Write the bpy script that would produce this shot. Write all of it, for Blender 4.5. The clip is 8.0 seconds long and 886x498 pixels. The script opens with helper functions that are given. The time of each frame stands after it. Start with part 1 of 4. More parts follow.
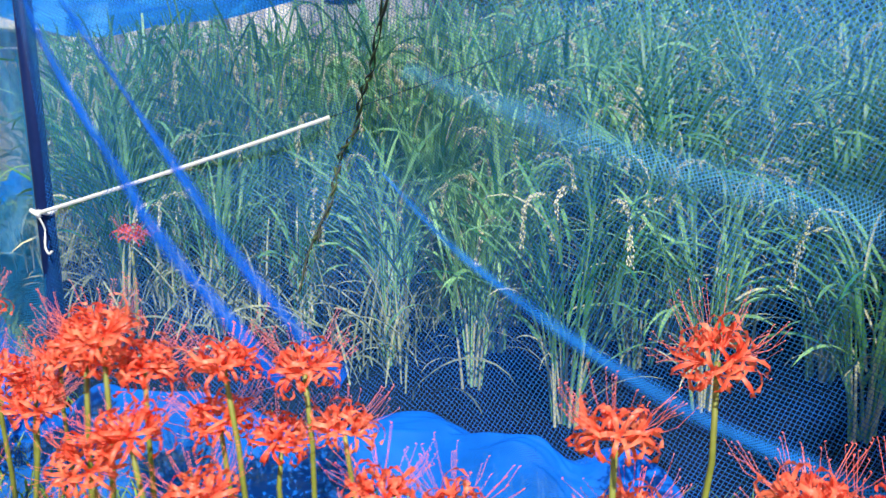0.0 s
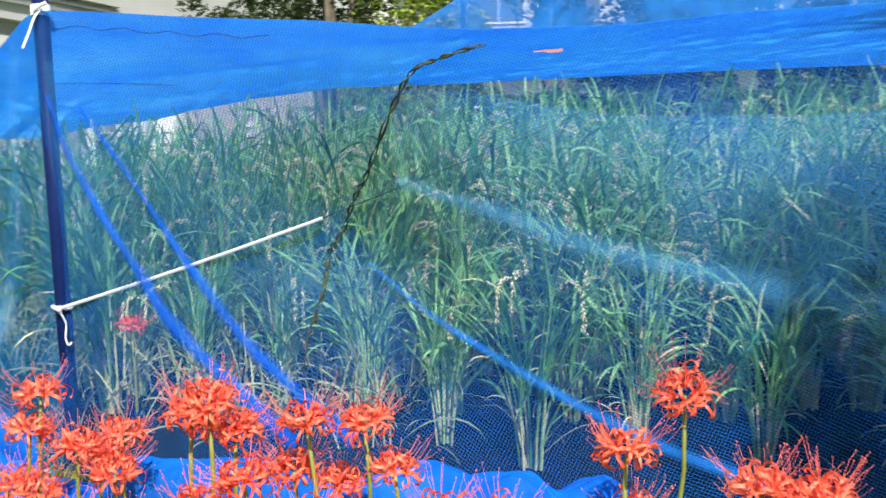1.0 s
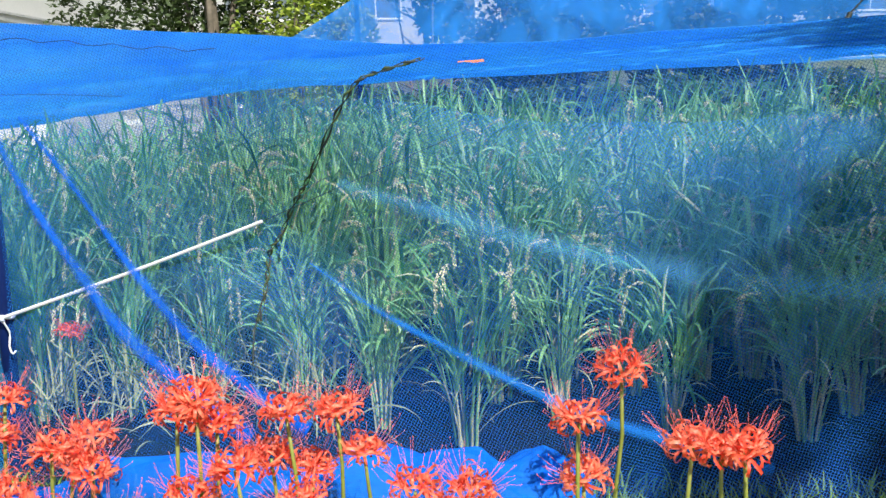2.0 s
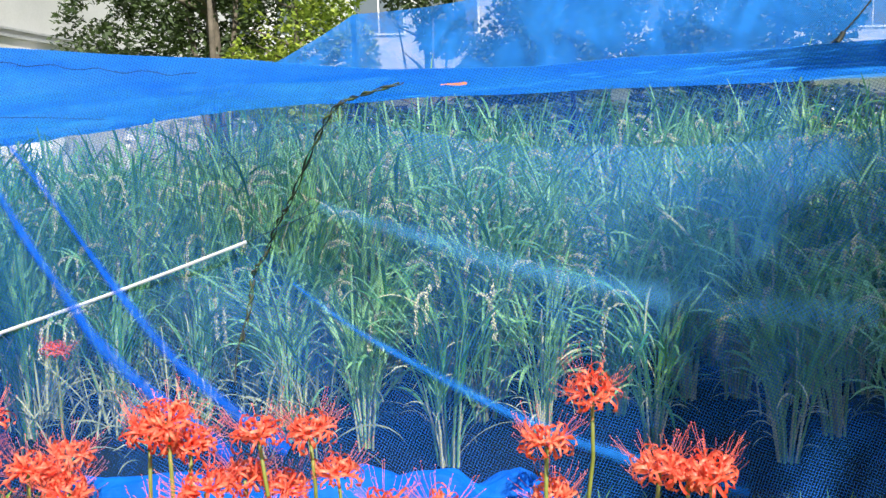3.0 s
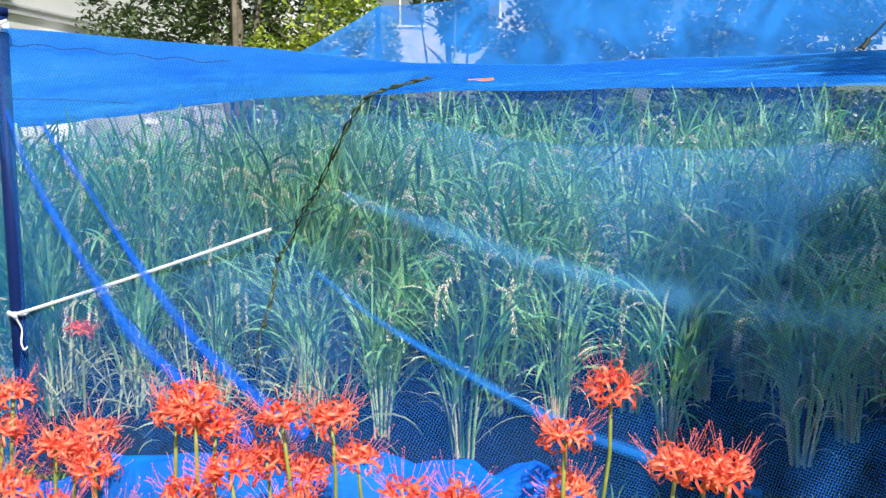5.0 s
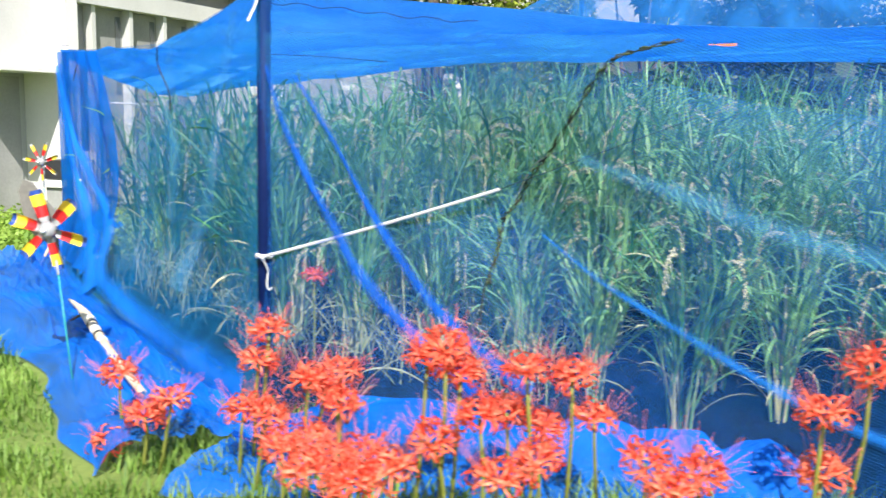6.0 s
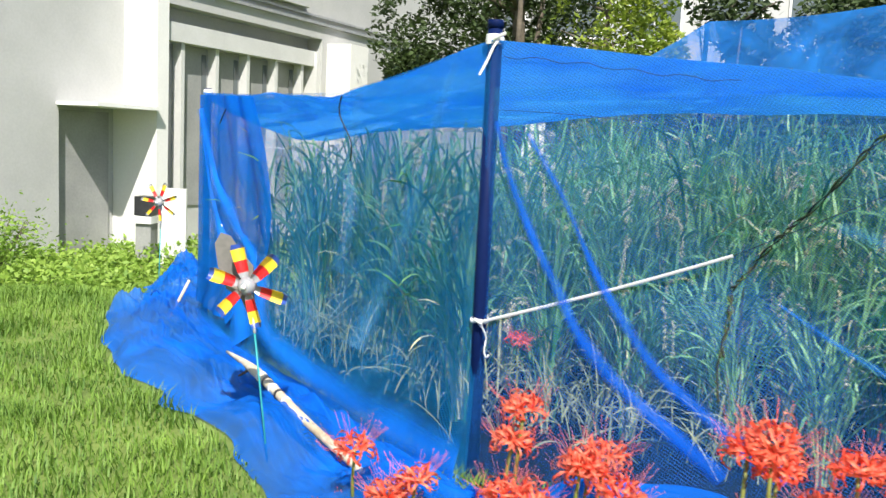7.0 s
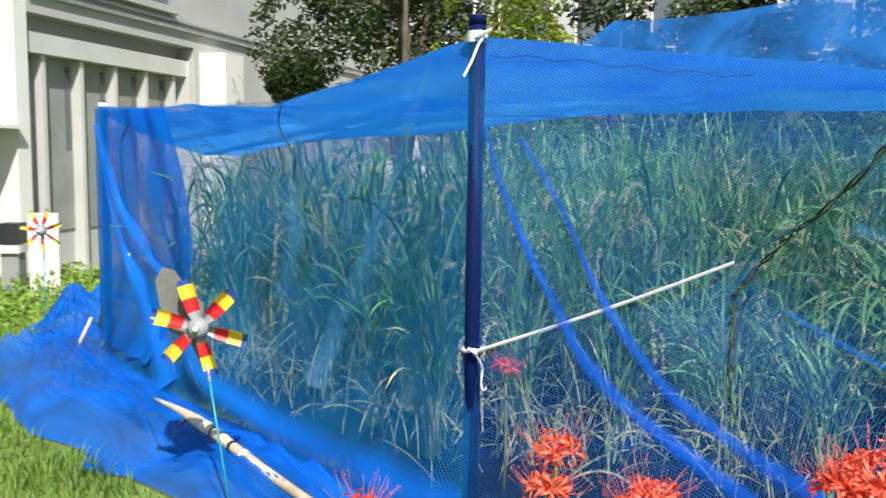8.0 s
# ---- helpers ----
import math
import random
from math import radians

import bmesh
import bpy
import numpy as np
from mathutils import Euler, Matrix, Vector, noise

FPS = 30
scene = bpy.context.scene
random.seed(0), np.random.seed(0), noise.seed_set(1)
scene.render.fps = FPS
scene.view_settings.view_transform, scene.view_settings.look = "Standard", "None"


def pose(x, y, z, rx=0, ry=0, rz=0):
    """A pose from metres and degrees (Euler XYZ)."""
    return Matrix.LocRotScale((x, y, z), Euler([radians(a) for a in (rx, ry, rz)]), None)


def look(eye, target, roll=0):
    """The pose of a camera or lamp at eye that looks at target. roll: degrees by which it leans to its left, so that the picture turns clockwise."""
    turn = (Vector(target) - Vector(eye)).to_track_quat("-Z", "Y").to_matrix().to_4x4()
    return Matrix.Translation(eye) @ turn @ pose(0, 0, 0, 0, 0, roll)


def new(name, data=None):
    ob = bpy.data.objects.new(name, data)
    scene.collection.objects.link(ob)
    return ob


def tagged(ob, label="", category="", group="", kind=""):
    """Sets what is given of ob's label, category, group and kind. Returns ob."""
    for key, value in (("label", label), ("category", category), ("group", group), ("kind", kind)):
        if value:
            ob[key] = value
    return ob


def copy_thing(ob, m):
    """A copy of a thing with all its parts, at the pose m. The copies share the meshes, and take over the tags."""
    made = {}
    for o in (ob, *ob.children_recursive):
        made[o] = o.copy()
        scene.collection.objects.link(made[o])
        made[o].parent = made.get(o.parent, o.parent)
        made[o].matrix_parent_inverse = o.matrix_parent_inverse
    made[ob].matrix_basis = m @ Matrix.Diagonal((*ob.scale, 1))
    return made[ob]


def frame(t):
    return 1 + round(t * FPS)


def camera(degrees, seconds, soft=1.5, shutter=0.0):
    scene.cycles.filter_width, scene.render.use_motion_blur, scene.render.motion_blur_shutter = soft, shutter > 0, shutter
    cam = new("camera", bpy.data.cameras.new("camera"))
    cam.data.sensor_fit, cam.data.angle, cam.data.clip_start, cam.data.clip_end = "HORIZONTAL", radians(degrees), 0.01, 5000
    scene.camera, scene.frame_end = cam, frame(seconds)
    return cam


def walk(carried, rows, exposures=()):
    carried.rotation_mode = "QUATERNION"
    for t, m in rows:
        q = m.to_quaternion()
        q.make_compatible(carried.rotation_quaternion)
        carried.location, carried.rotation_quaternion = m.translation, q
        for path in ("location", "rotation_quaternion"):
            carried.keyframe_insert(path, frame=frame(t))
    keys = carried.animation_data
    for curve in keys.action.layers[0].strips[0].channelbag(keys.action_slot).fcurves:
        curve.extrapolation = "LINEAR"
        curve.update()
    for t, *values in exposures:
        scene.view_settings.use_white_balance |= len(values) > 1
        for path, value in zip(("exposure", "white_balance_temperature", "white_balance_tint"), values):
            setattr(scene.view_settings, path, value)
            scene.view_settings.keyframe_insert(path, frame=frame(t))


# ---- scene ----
cam = camera(54.0, 8.0, soft=1.45, shutter=0.35)
PATH = [
    (0, (1.691, -2.47, 1.072), (1.365, -0.541, 0.653), -0.8),
    (0.5, (1.499, -2.74, 1.085), (1.333, -0.774, 0.756), -0.9),
    (1, (1.379, -3.009, 1.177), (1.356, -1.024, 0.933), -1.3),
    (1.5, (1.122, -3.156, 1.209), (1.384, -1.191, 0.941), -2.0),
    (3, (1.239, -3.251, 1.254), (1.488, -1.281, 1.018), -1.9),
    (3.5, (1.235, -3.268, 1.257), (1.484, -1.295, 1.047), -1.4),
    (4, (1.218, -3.263, 1.264), (1.455, -1.292, 1.026), -1.2),
    (5.5, (1.163, -3.296, 1.245), (1.327, -1.32, 0.983), 1.8),
    (6, (0.96, -3.305, 1.214), (0.807, -1.336, 0.899), 1.7),
    (6.5, (0.471, -3.27, 1.241), (0.326, -1.293, 0.975), 2.1),
    (7, (0.218, -3.171, 1.264), (-0.011, -1.198, 1.029), 2.8),
    (7.5, (-0.002, -2.974, 1.252), (-0.115, -0.989, 1.034), -0.4),
    (8, (-0.205, -2.841, 1.265), (-0.133, -0.853, 1.055), 0.7),
]
walk(cam, [(t, look(eye, target, roll)) for t, eye, target, roll in PATH],
     [(0, 0.57), (0.5, 0.65), (1.5, 0.68), (3, 0.79), (5.5, 0.83), (6.2, 0.75), (6.5, 0.64), (7, 0.59), (7.5, 0.33), (8, 0.33)])

# ---- world and sun ----
SUN = Vector((0.17, -0.65, 0.74)).normalized()
world = bpy.data.worlds.new("sky")
scene.world = world
world.use_nodes = True
wn = world.node_tree.nodes
sky = wn.new("ShaderNodeTexSky")
sky.sky_type, sky.sun_disc = "NISHITA", False
sky.sun_elevation = math.asin(SUN.z)
sky.sun_rotation = math.atan2(SUN.x, SUN.y)
world.node_tree.links.new(sky.outputs[0], wn["Background"].inputs[0])
wn["Background"].inputs[1].default_value = 0.095
sun = new("sun", bpy.data.lights.new("sun", "SUN"))
sun.data.energy, sun.data.angle, sun.data.color = 5.0, radians(0.55), (1.0, 0.96, 0.89)
sun.matrix_world = look(SUN * 30, (0, 0, 0))


# ---- materials ----
def material(name):
    m = bpy.data.materials.new(name)
    m.use_nodes = True
    t = m.node_tree
    return m, t, t.nodes["Principled BSDF"]


def put(t, kind, **values):
    n = t.nodes.new(kind)
    for k, v in values.items():
        n.inputs[k.replace("_", " ")].default_value = v
    return n


def ramp(t, fac, stops):
    r = t.nodes.new("ShaderNodeValToRGB")
    while len(r.color_ramp.elements) < len(stops):
        r.color_ramp.elements.new(0.5)
    for e, (p, c) in zip(r.color_ramp.elements, stops):
        e.position, e.color = p, (*c, 1)
    t.links.new(fac, r.inputs[0])
    return r.outputs[0]


def surface(name, dark, light, scale=8.0, fine=60.0, rough=0.8, bump=0.2, metal=0.0, vary=0.0, through_light=0.0):
    """Noise at two scales between two colours, with relief; vary: change from piece to piece."""
    m, t, b = material(name)
    tc = t.nodes.new("ShaderNodeTexCoord")
    a = put(t, "ShaderNodeTexNoise", Scale=scale, Detail=4.0)
    f = put(t, "ShaderNodeTexNoise", Scale=fine, Detail=3.0)
    for n in (a, f):
        t.links.new(tc.outputs["Object"], n.inputs["Vector"])
    mix = t.nodes.new("ShaderNodeMath")
    mix.operation = "MULTIPLY_ADD"
    t.links.new(f.outputs[0], mix.inputs[0])
    mix.inputs[1].default_value = 0.45
    add = t.nodes.new("ShaderNodeMath")
    add.operation = "MULTIPLY_ADD"
    t.links.new(a.outputs[0], add.inputs[0])
    add.inputs[1].default_value, add.inputs[2].default_value = 0.9, -0.18
    t.links.new(add.outputs[0], mix.inputs[2])
    fac = mix.outputs[0]
    if vary:
        info = t.nodes.new("ShaderNodeNewGeometry")
        obj = t.nodes.new("ShaderNodeObjectInfo")
        s1 = t.nodes.new("ShaderNodeMath")
        s1.operation = "ADD"
        t.links.new(info.outputs["Random Per Island"], s1.inputs[0])
        t.links.new(obj.outputs["Random"], s1.inputs[1])
        s2 = t.nodes.new("ShaderNodeMath")
        s2.operation = "MULTIPLY_ADD"
        t.links.new(s1.outputs[0], s2.inputs[0])
        s2.inputs[1].default_value, s2.inputs[2].default_value = vary, -vary
        s3 = t.nodes.new("ShaderNodeMath")
        s3.operation = "ADD"
        t.links.new(s2.outputs[0], s3.inputs[0])
        t.links.new(fac, s3.inputs[1])
        fac = s3.outputs[0]
    col = ramp(t, fac, [(0.25, dark), (0.75, light)])
    t.links.new(col, b.inputs["Base Color"])
    b.inputs["Roughness"].default_value, b.inputs["Metallic"].default_value = rough, metal
    if bump:
        bp = put(t, "ShaderNodeBump", Strength=bump, Distance=0.01)
        t.links.new(mix.outputs[0], bp.inputs["Height"])
        t.links.new(bp.outputs[0], b.inputs["Normal"])
    if through_light:
        tr = t.nodes.new("ShaderNodeBsdfTranslucent")
        t.links.new(col, tr.inputs[0])
        mx = t.nodes.new("ShaderNodeMixShader")
        mx.inputs[0].default_value = through_light
        t.links.new(b.outputs[0], mx.inputs[1])
        t.links.new(tr.outputs[0], mx.inputs[2])
        t.links.new(mx.outputs[0], t.nodes["Material Output"].inputs[0])
    return m


def net_material(name, cover, pitch=0.008, colour=(0.008, 0.22, 0.88), feather=0.0, amp=0.22, lo=-0.2, hi=0.9, pale=None, slant=0.42, thru=0.35, mottle=0.09):
    """Blue woven net: threads on a grid in metres of its UV map, open between them; cover: share of the open holes that is blue fuzz."""
    m, t, b = material(name)
    uv = t.nodes.new("ShaderNodeUVMap")
    warp = put(t, "ShaderNodeTexNoise", Scale=1.3, Detail=2.0)
    t.links.new(uv.outputs[0], warp.inputs["Vector"])
    mv = t.nodes.new("ShaderNodeVectorMath")
    mv.operation = "MULTIPLY_ADD"
    t.links.new(warp.outputs["Color"], mv.inputs[0])
    mv.inputs[1].default_value = (0.12, 0.12, 0)
    t.links.new(uv.outputs[0], mv.inputs[2])
    bias = put(t, "ShaderNodeVectorRotate", Angle=slant)
    bias.rotation_type = "Z_AXIS"
    t.links.new(mv.outputs[0], bias.inputs["Vector"])
    sep = t.nodes.new("ShaderNodeSeparateXYZ")
    t.links.new(bias.outputs[0], sep.inputs[0])
    waves = []
    for k in (0, 1):
        s = t.nodes.new("ShaderNodeMath")
        s.operation = "MULTIPLY"
        t.links.new(sep.outputs[k], s.inputs[0])
        s.inputs[1].default_value = 2 * math.pi / pitch
        c = t.nodes.new("ShaderNodeMath")
        c.operation = "SINE"
        t.links.new(s.outputs[0], c.inputs[0])
        waves.append(c)
    mx = t.nodes.new("ShaderNodeMath")
    mx.operation = "MAXIMUM"
    t.links.new(waves[0].outputs[0], mx.inputs[0])
    t.links.new(waves[1].outputs[0], mx.inputs[1])
    cloth = put(t, "ShaderNodeTexNoise", Scale=2.2, Detail=3.0, Distortion=0.8)
    t.links.new(uv.outputs[0], cloth.inputs["Vector"])
    thread = t.nodes.new("ShaderNodeMapRange")
    t.links.new(mx.outputs[0], thread.inputs[0])
    for k, v in zip((1, 2, 3, 4), (lo, hi, cover - 0.12, cover + amp)):
        thread.inputs[k].default_value = v
    dens = t.nodes.new("ShaderNodeMapRange")
    t.links.new(cloth.outputs[0], dens.inputs[0])
    for k, v in zip((1, 2, 3, 4), (0.3, 0.7, -mottle, mottle)):
        dens.inputs[k].default_value = v
    alpha = t.nodes.new("ShaderNodeMath")
    alpha.operation, alpha.use_clamp = "ADD", True
    t.links.new(thread.outputs[0], alpha.inputs[0])
    t.links.new(dens.outputs[0], alpha.inputs[1])
    share = alpha.outputs[0]
    if feather:
        edge = t.nodes.new("ShaderNodeSeparateXYZ")
        t.links.new(uv.outputs[0], edge.inputs[0])
        size = t.nodes.new("ShaderNodeMath")
        size.operation = "ABSOLUTE"
        t.links.new(edge.outputs[1], size.inputs[0])
        fade = t.nodes.new("ShaderNodeMapRange")
        fade.interpolation_type = "SMOOTHSTEP"
        t.links.new(size.outputs[0], fade.inputs[0])
        for k, v in zip((1, 2, 3, 4), (0.0, feather, 1.0, 0.0)):
            fade.inputs[k].default_value = v
        soft = t.nodes.new("ShaderNodeMath")
        soft.operation = "MULTIPLY"
        t.links.new(share, soft.inputs[0])
        t.links.new(fade.outputs[0], soft.inputs[1])
        share = soft.outputs[0]
    col = ramp(t, cloth.outputs[0], [(0.3, tuple(c * 0.8 for c in colour)), (0.7, tuple(min(1, c * 1.15) for c in colour))])
    # Thread crests take the pale colour, a highlight painted on the weave.
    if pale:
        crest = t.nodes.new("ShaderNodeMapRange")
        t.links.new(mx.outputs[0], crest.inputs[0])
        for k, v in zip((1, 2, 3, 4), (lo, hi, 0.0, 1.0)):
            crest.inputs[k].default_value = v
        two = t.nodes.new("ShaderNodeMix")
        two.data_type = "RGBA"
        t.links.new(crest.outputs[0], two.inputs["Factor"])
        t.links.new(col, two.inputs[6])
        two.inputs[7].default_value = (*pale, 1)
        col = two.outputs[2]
    t.links.new(col, b.inputs["Base Color"])
    b.inputs["Roughness"].default_value = 0.6
    b.inputs["Specular IOR Level"].default_value = 0.12
    tr = t.nodes.new("ShaderNodeBsdfTranslucent")
    t.links.new(col, tr.inputs[0])
    body = t.nodes.new("ShaderNodeMixShader")
    body.inputs[0].default_value = thru
    t.links.new(b.outputs[0], body.inputs[1])
    t.links.new(tr.outputs[0], body.inputs[2])
    clear = t.nodes.new("ShaderNodeBsdfTransparent")
    out = t.nodes.new("ShaderNodeMixShader")
    t.links.new(share, out.inputs[0])
    t.links.new(clear.outputs[0], out.inputs[1])
    t.links.new(body.outputs[0], out.inputs[2])
    t.links.new(out.outputs[0], t.nodes["Material Output"].inputs[0])
    return m


# One blue net in several colours: the front kept deep for its dark veil.
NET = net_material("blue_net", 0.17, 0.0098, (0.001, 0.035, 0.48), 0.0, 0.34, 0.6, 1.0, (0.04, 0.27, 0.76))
# Fades downwards to paint the lit weave dimming lower on the front net.
NET_LOW = net_material("blue_net_second_layer", 0.05, 0.0104, (0.002, 0.06, 0.55), 0.34, 0.50, 0.58, 1.0, (0.12, 0.48, 0.88), 0.52)
NET_BACK = net_material("blue_net_thin", 0.10, 0.009, (0.004, 0.07, 0.45))
# Pale teal haze painted as a net layer that fades downwards.
NET_HAZE = net_material("blue_net_haze", 0.13, 0.0085, (0.03, 0.34, 0.70), 1.0, 0.26, 0.35, 1.0, (0.14, 0.56, 0.80))
# Same blue net, painted paler for the light on the side.
NET_SIDE = net_material("blue_net_side_lit", 0.34, 0.008, (0.004, 0.22, 0.80), 0.0, 0.28, 0.2, 1.0, (0.035, 0.46, 0.94), thru=0.6, mottle=0.13)
NET_WIDE = net_material("blue_net_gathered_lit", 0.76, 0.007, (0.008, 0.28, 0.98), thru=0.68, mottle=0.18)
# Roof net and threads painted paler still for sunlight coming through them.
NET_ROOF = net_material("blue_net_roof_lit", 0.24, 0.009, (0.03, 0.33, 1.0), thru=0.75, mottle=0.2)
THREAD = surface("blue_thread_lit", (0.10, 0.48, 1.0), (0.24, 0.66, 1.0), 3, 40, 0.6, 0.0, through_light=0.85)
DARKTHREAD = surface("dark_blue_thread", (0.001, 0.008, 0.05), (0.002, 0.014, 0.09), 10, 60, 0.6, 0.0)
NET_FAR = net_material("blue_net_high", 0.60, 0.009, (0.035, 0.29, 0.92), thru=0.5, mottle=0.16)
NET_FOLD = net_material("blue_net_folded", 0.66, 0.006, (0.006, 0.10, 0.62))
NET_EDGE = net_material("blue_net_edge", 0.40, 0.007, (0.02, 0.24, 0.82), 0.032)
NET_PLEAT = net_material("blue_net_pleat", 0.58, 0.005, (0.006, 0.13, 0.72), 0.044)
# Pale feathered strip that paints the sunlit sheen on the net.
NET_SHEEN = net_material("blue_net_sheen", 0.03, 0.0105, (0.01, 0.18, 0.70), 0.075, 0.55, 0.45, 1.0, (0.16, 0.54, 0.90), 0.50)
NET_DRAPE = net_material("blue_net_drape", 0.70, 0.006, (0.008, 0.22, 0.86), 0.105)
NET_HEAP = net_material("blue_net_heaped", 0.62, 0.006, (0.006, 0.19, 0.86), mottle=0.13)
# Near-black base colour stands in for the shade between the rice plants.
SHADED_SOIL = surface("soil", (0.004, 0.004, 0.004), (0.011, 0.011, 0.010), 3, 40, 0.95, 0.6)
SHADED_SOIL.node_tree.nodes["Principled BSDF"].inputs["Specular IOR Level"].default_value = 0.02
LAWN = surface("lawn_ground", (0.09, 0.14, 0.025), (0.22, 0.29, 0.06), 1.5, 45, 0.95, 0.6)
GRASS = surface("grass_blades", (0.06, 0.155, 0.015), (0.27, 0.42, 0.065), 2, 20, 0.6, 0.0, vary=0.25, through_light=0.3)
WEED = surface("weed_leaves", (0.15, 0.28, 0.03), (0.40, 0.55, 0.10), 3, 20, 0.6, 0.0, vary=0.25, through_light=0.3)
RICE = surface("rice_leaves", (0.05, 0.22, 0.06), (0.38, 0.66, 0.25), 3, 25, 0.42, 0.0, vary=0.3, through_light=0.3)
STRAW = surface("rice_straw", (0.20, 0.23, 0.10), (0.58, 0.56, 0.34), 4, 40, 0.7, 0.0, vary=0.3)
LITTER = surface("dead_leaves", (0.13, 0.17, 0.06), (0.40, 0.40, 0.21), 4, 40, 0.8, 0.0, vary=0.3)
GRAIN = surface("rice_grain", (0.42, 0.41, 0.19), (0.80, 0.74, 0.48), 4, 40, 0.7, 0.0, vary=0.3)
PETAL = surface("lily_petals", (0.92, 0.09, 0.045), (1.0, 0.34, 0.19), 30, 110, 0.42, 0.0, vary=0.3, through_light=0.38)
STAMEN = surface("lily_stamens", (0.85, 0.10, 0.08), (1.0, 0.30, 0.22), 20, 90, 0.5, 0.0)
SCAPE = surface("lily_stem", (0.12, 0.14, 0.02), (0.24, 0.26, 0.05), 10, 60, 0.5, 0.0)
CONCRETE = surface("grey_render", (0.40, 0.40, 0.39), (0.50, 0.50, 0.485), 1.2, 30, 0.9, 0.1)
WHITEWALL = surface("white_render", (0.70, 0.69, 0.66), (0.80, 0.79, 0.76), 1.0, 30, 0.9, 0.08)
MULLION = surface("mullion_paint", (0.52, 0.52, 0.50), (0.62, 0.62, 0.60), 2, 30, 0.6, 0.05)
PANEL = surface("grey_panel", (0.23, 0.235, 0.23), (0.34, 0.34, 0.33), 2, 30, 0.6, 0.05)
POST = surface("post_paint", (0.003, 0.010, 0.06), (0.006, 0.018, 0.09), 6, 60, 0.5, 0.1)
POST.node_tree.nodes["Principled BSDF"].inputs["Specular IOR Level"].default_value = 0.1
TAPE = surface("white_tape", (0.72, 0.72, 0.70), (0.85, 0.85, 0.83), 20, 80, 0.6, 0.1)
BARK = surface("bark", (0.06, 0.05, 0.035), (0.18, 0.15, 0.11), 5, 30, 0.9, 0.7)
DARKLEAF = surface("dark_leaves", (0.016, 0.034, 0.008), (0.075, 0.115, 0.032), 2, 20, 0.5, 0.0, vary=0.3, through_light=0.2)
LIGHTLEAF = surface("yellow_green_leaves", (0.17, 0.25, 0.025), (0.52, 0.57, 0.08), 2, 20, 0.5, 0.0, vary=0.3, through_light=0.3)
HEDGELEAF = surface("hedge_leaves", (0.025, 0.065, 0.015), (0.075, 0.15, 0.04), 2, 20, 0.5, 0.0, vary=0.3, through_light=0.2)
RED = surface("red_plastic", (0.55, 0.015, 0.02), (0.70, 0.03, 0.03), 10, 60, 0.35, 0.0)
YELLOW = surface("yellow_plastic", (0.72, 0.52, 0.03), (0.85, 0.66, 0.06), 10, 60, 0.35, 0.0)
BLUE = surface("blue_plastic", (0.02, 0.06, 0.30), (0.04, 0.10, 0.42), 10, 60, 0.35, 0.0)
GREYPLASTIC = surface("grey_clear_plastic", (0.24, 0.25, 0.26), (0.42, 0.43, 0.44), 10, 60, 0.2, 0.0)
BROWN = surface("brown_vane", (0.16, 0.15, 0.14), (0.27, 0.25, 0.23), 10, 60, 0.5, 0.1)
TEAL = surface("teal_rod", (0.02, 0.28, 0.30), (0.05, 0.40, 0.40), 10, 60, 0.4, 0.0)
BIRCH = surface("pale_pole", (0.42, 0.32, 0.20), (0.80, 0.72, 0.58), 6, 40, 0.7, 0.2)
ROPEDARK = surface("dark_rope", (0.010, 0.014, 0.012), (0.03, 0.035, 0.02), 15, 80, 0.7, 0.3)
ROPEGREEN = surface("green_rope", (0.010, 0.018, 0.010), (0.07, 0.10, 0.016), 15, 80, 0.7, 0.3)
DARK = surface("dark_plastic", (0.015, 0.015, 0.017), (0.04, 0.04, 0.045), 10, 60, 0.4, 0.0)
ORANGE = surface("orange_tag", (0.75, 0.18, 0.02), (0.90, 0.30, 0.04), 10, 60, 0.5, 0.0)
METAL = surface("grey_metal", (0.35, 0.36, 0.36), (0.5, 0.5, 0.5), 8, 60, 0.45, 0.05, metal=0.6)
GLASS, gt, gb = material("window_glass")
gb.inputs["Base Color"].default_value = (0.10, 0.12, 0.13, 1)
gb.inputs["Roughness"].default_value = 0.08
gb.inputs["Specular IOR Level"].default_value = 0.8


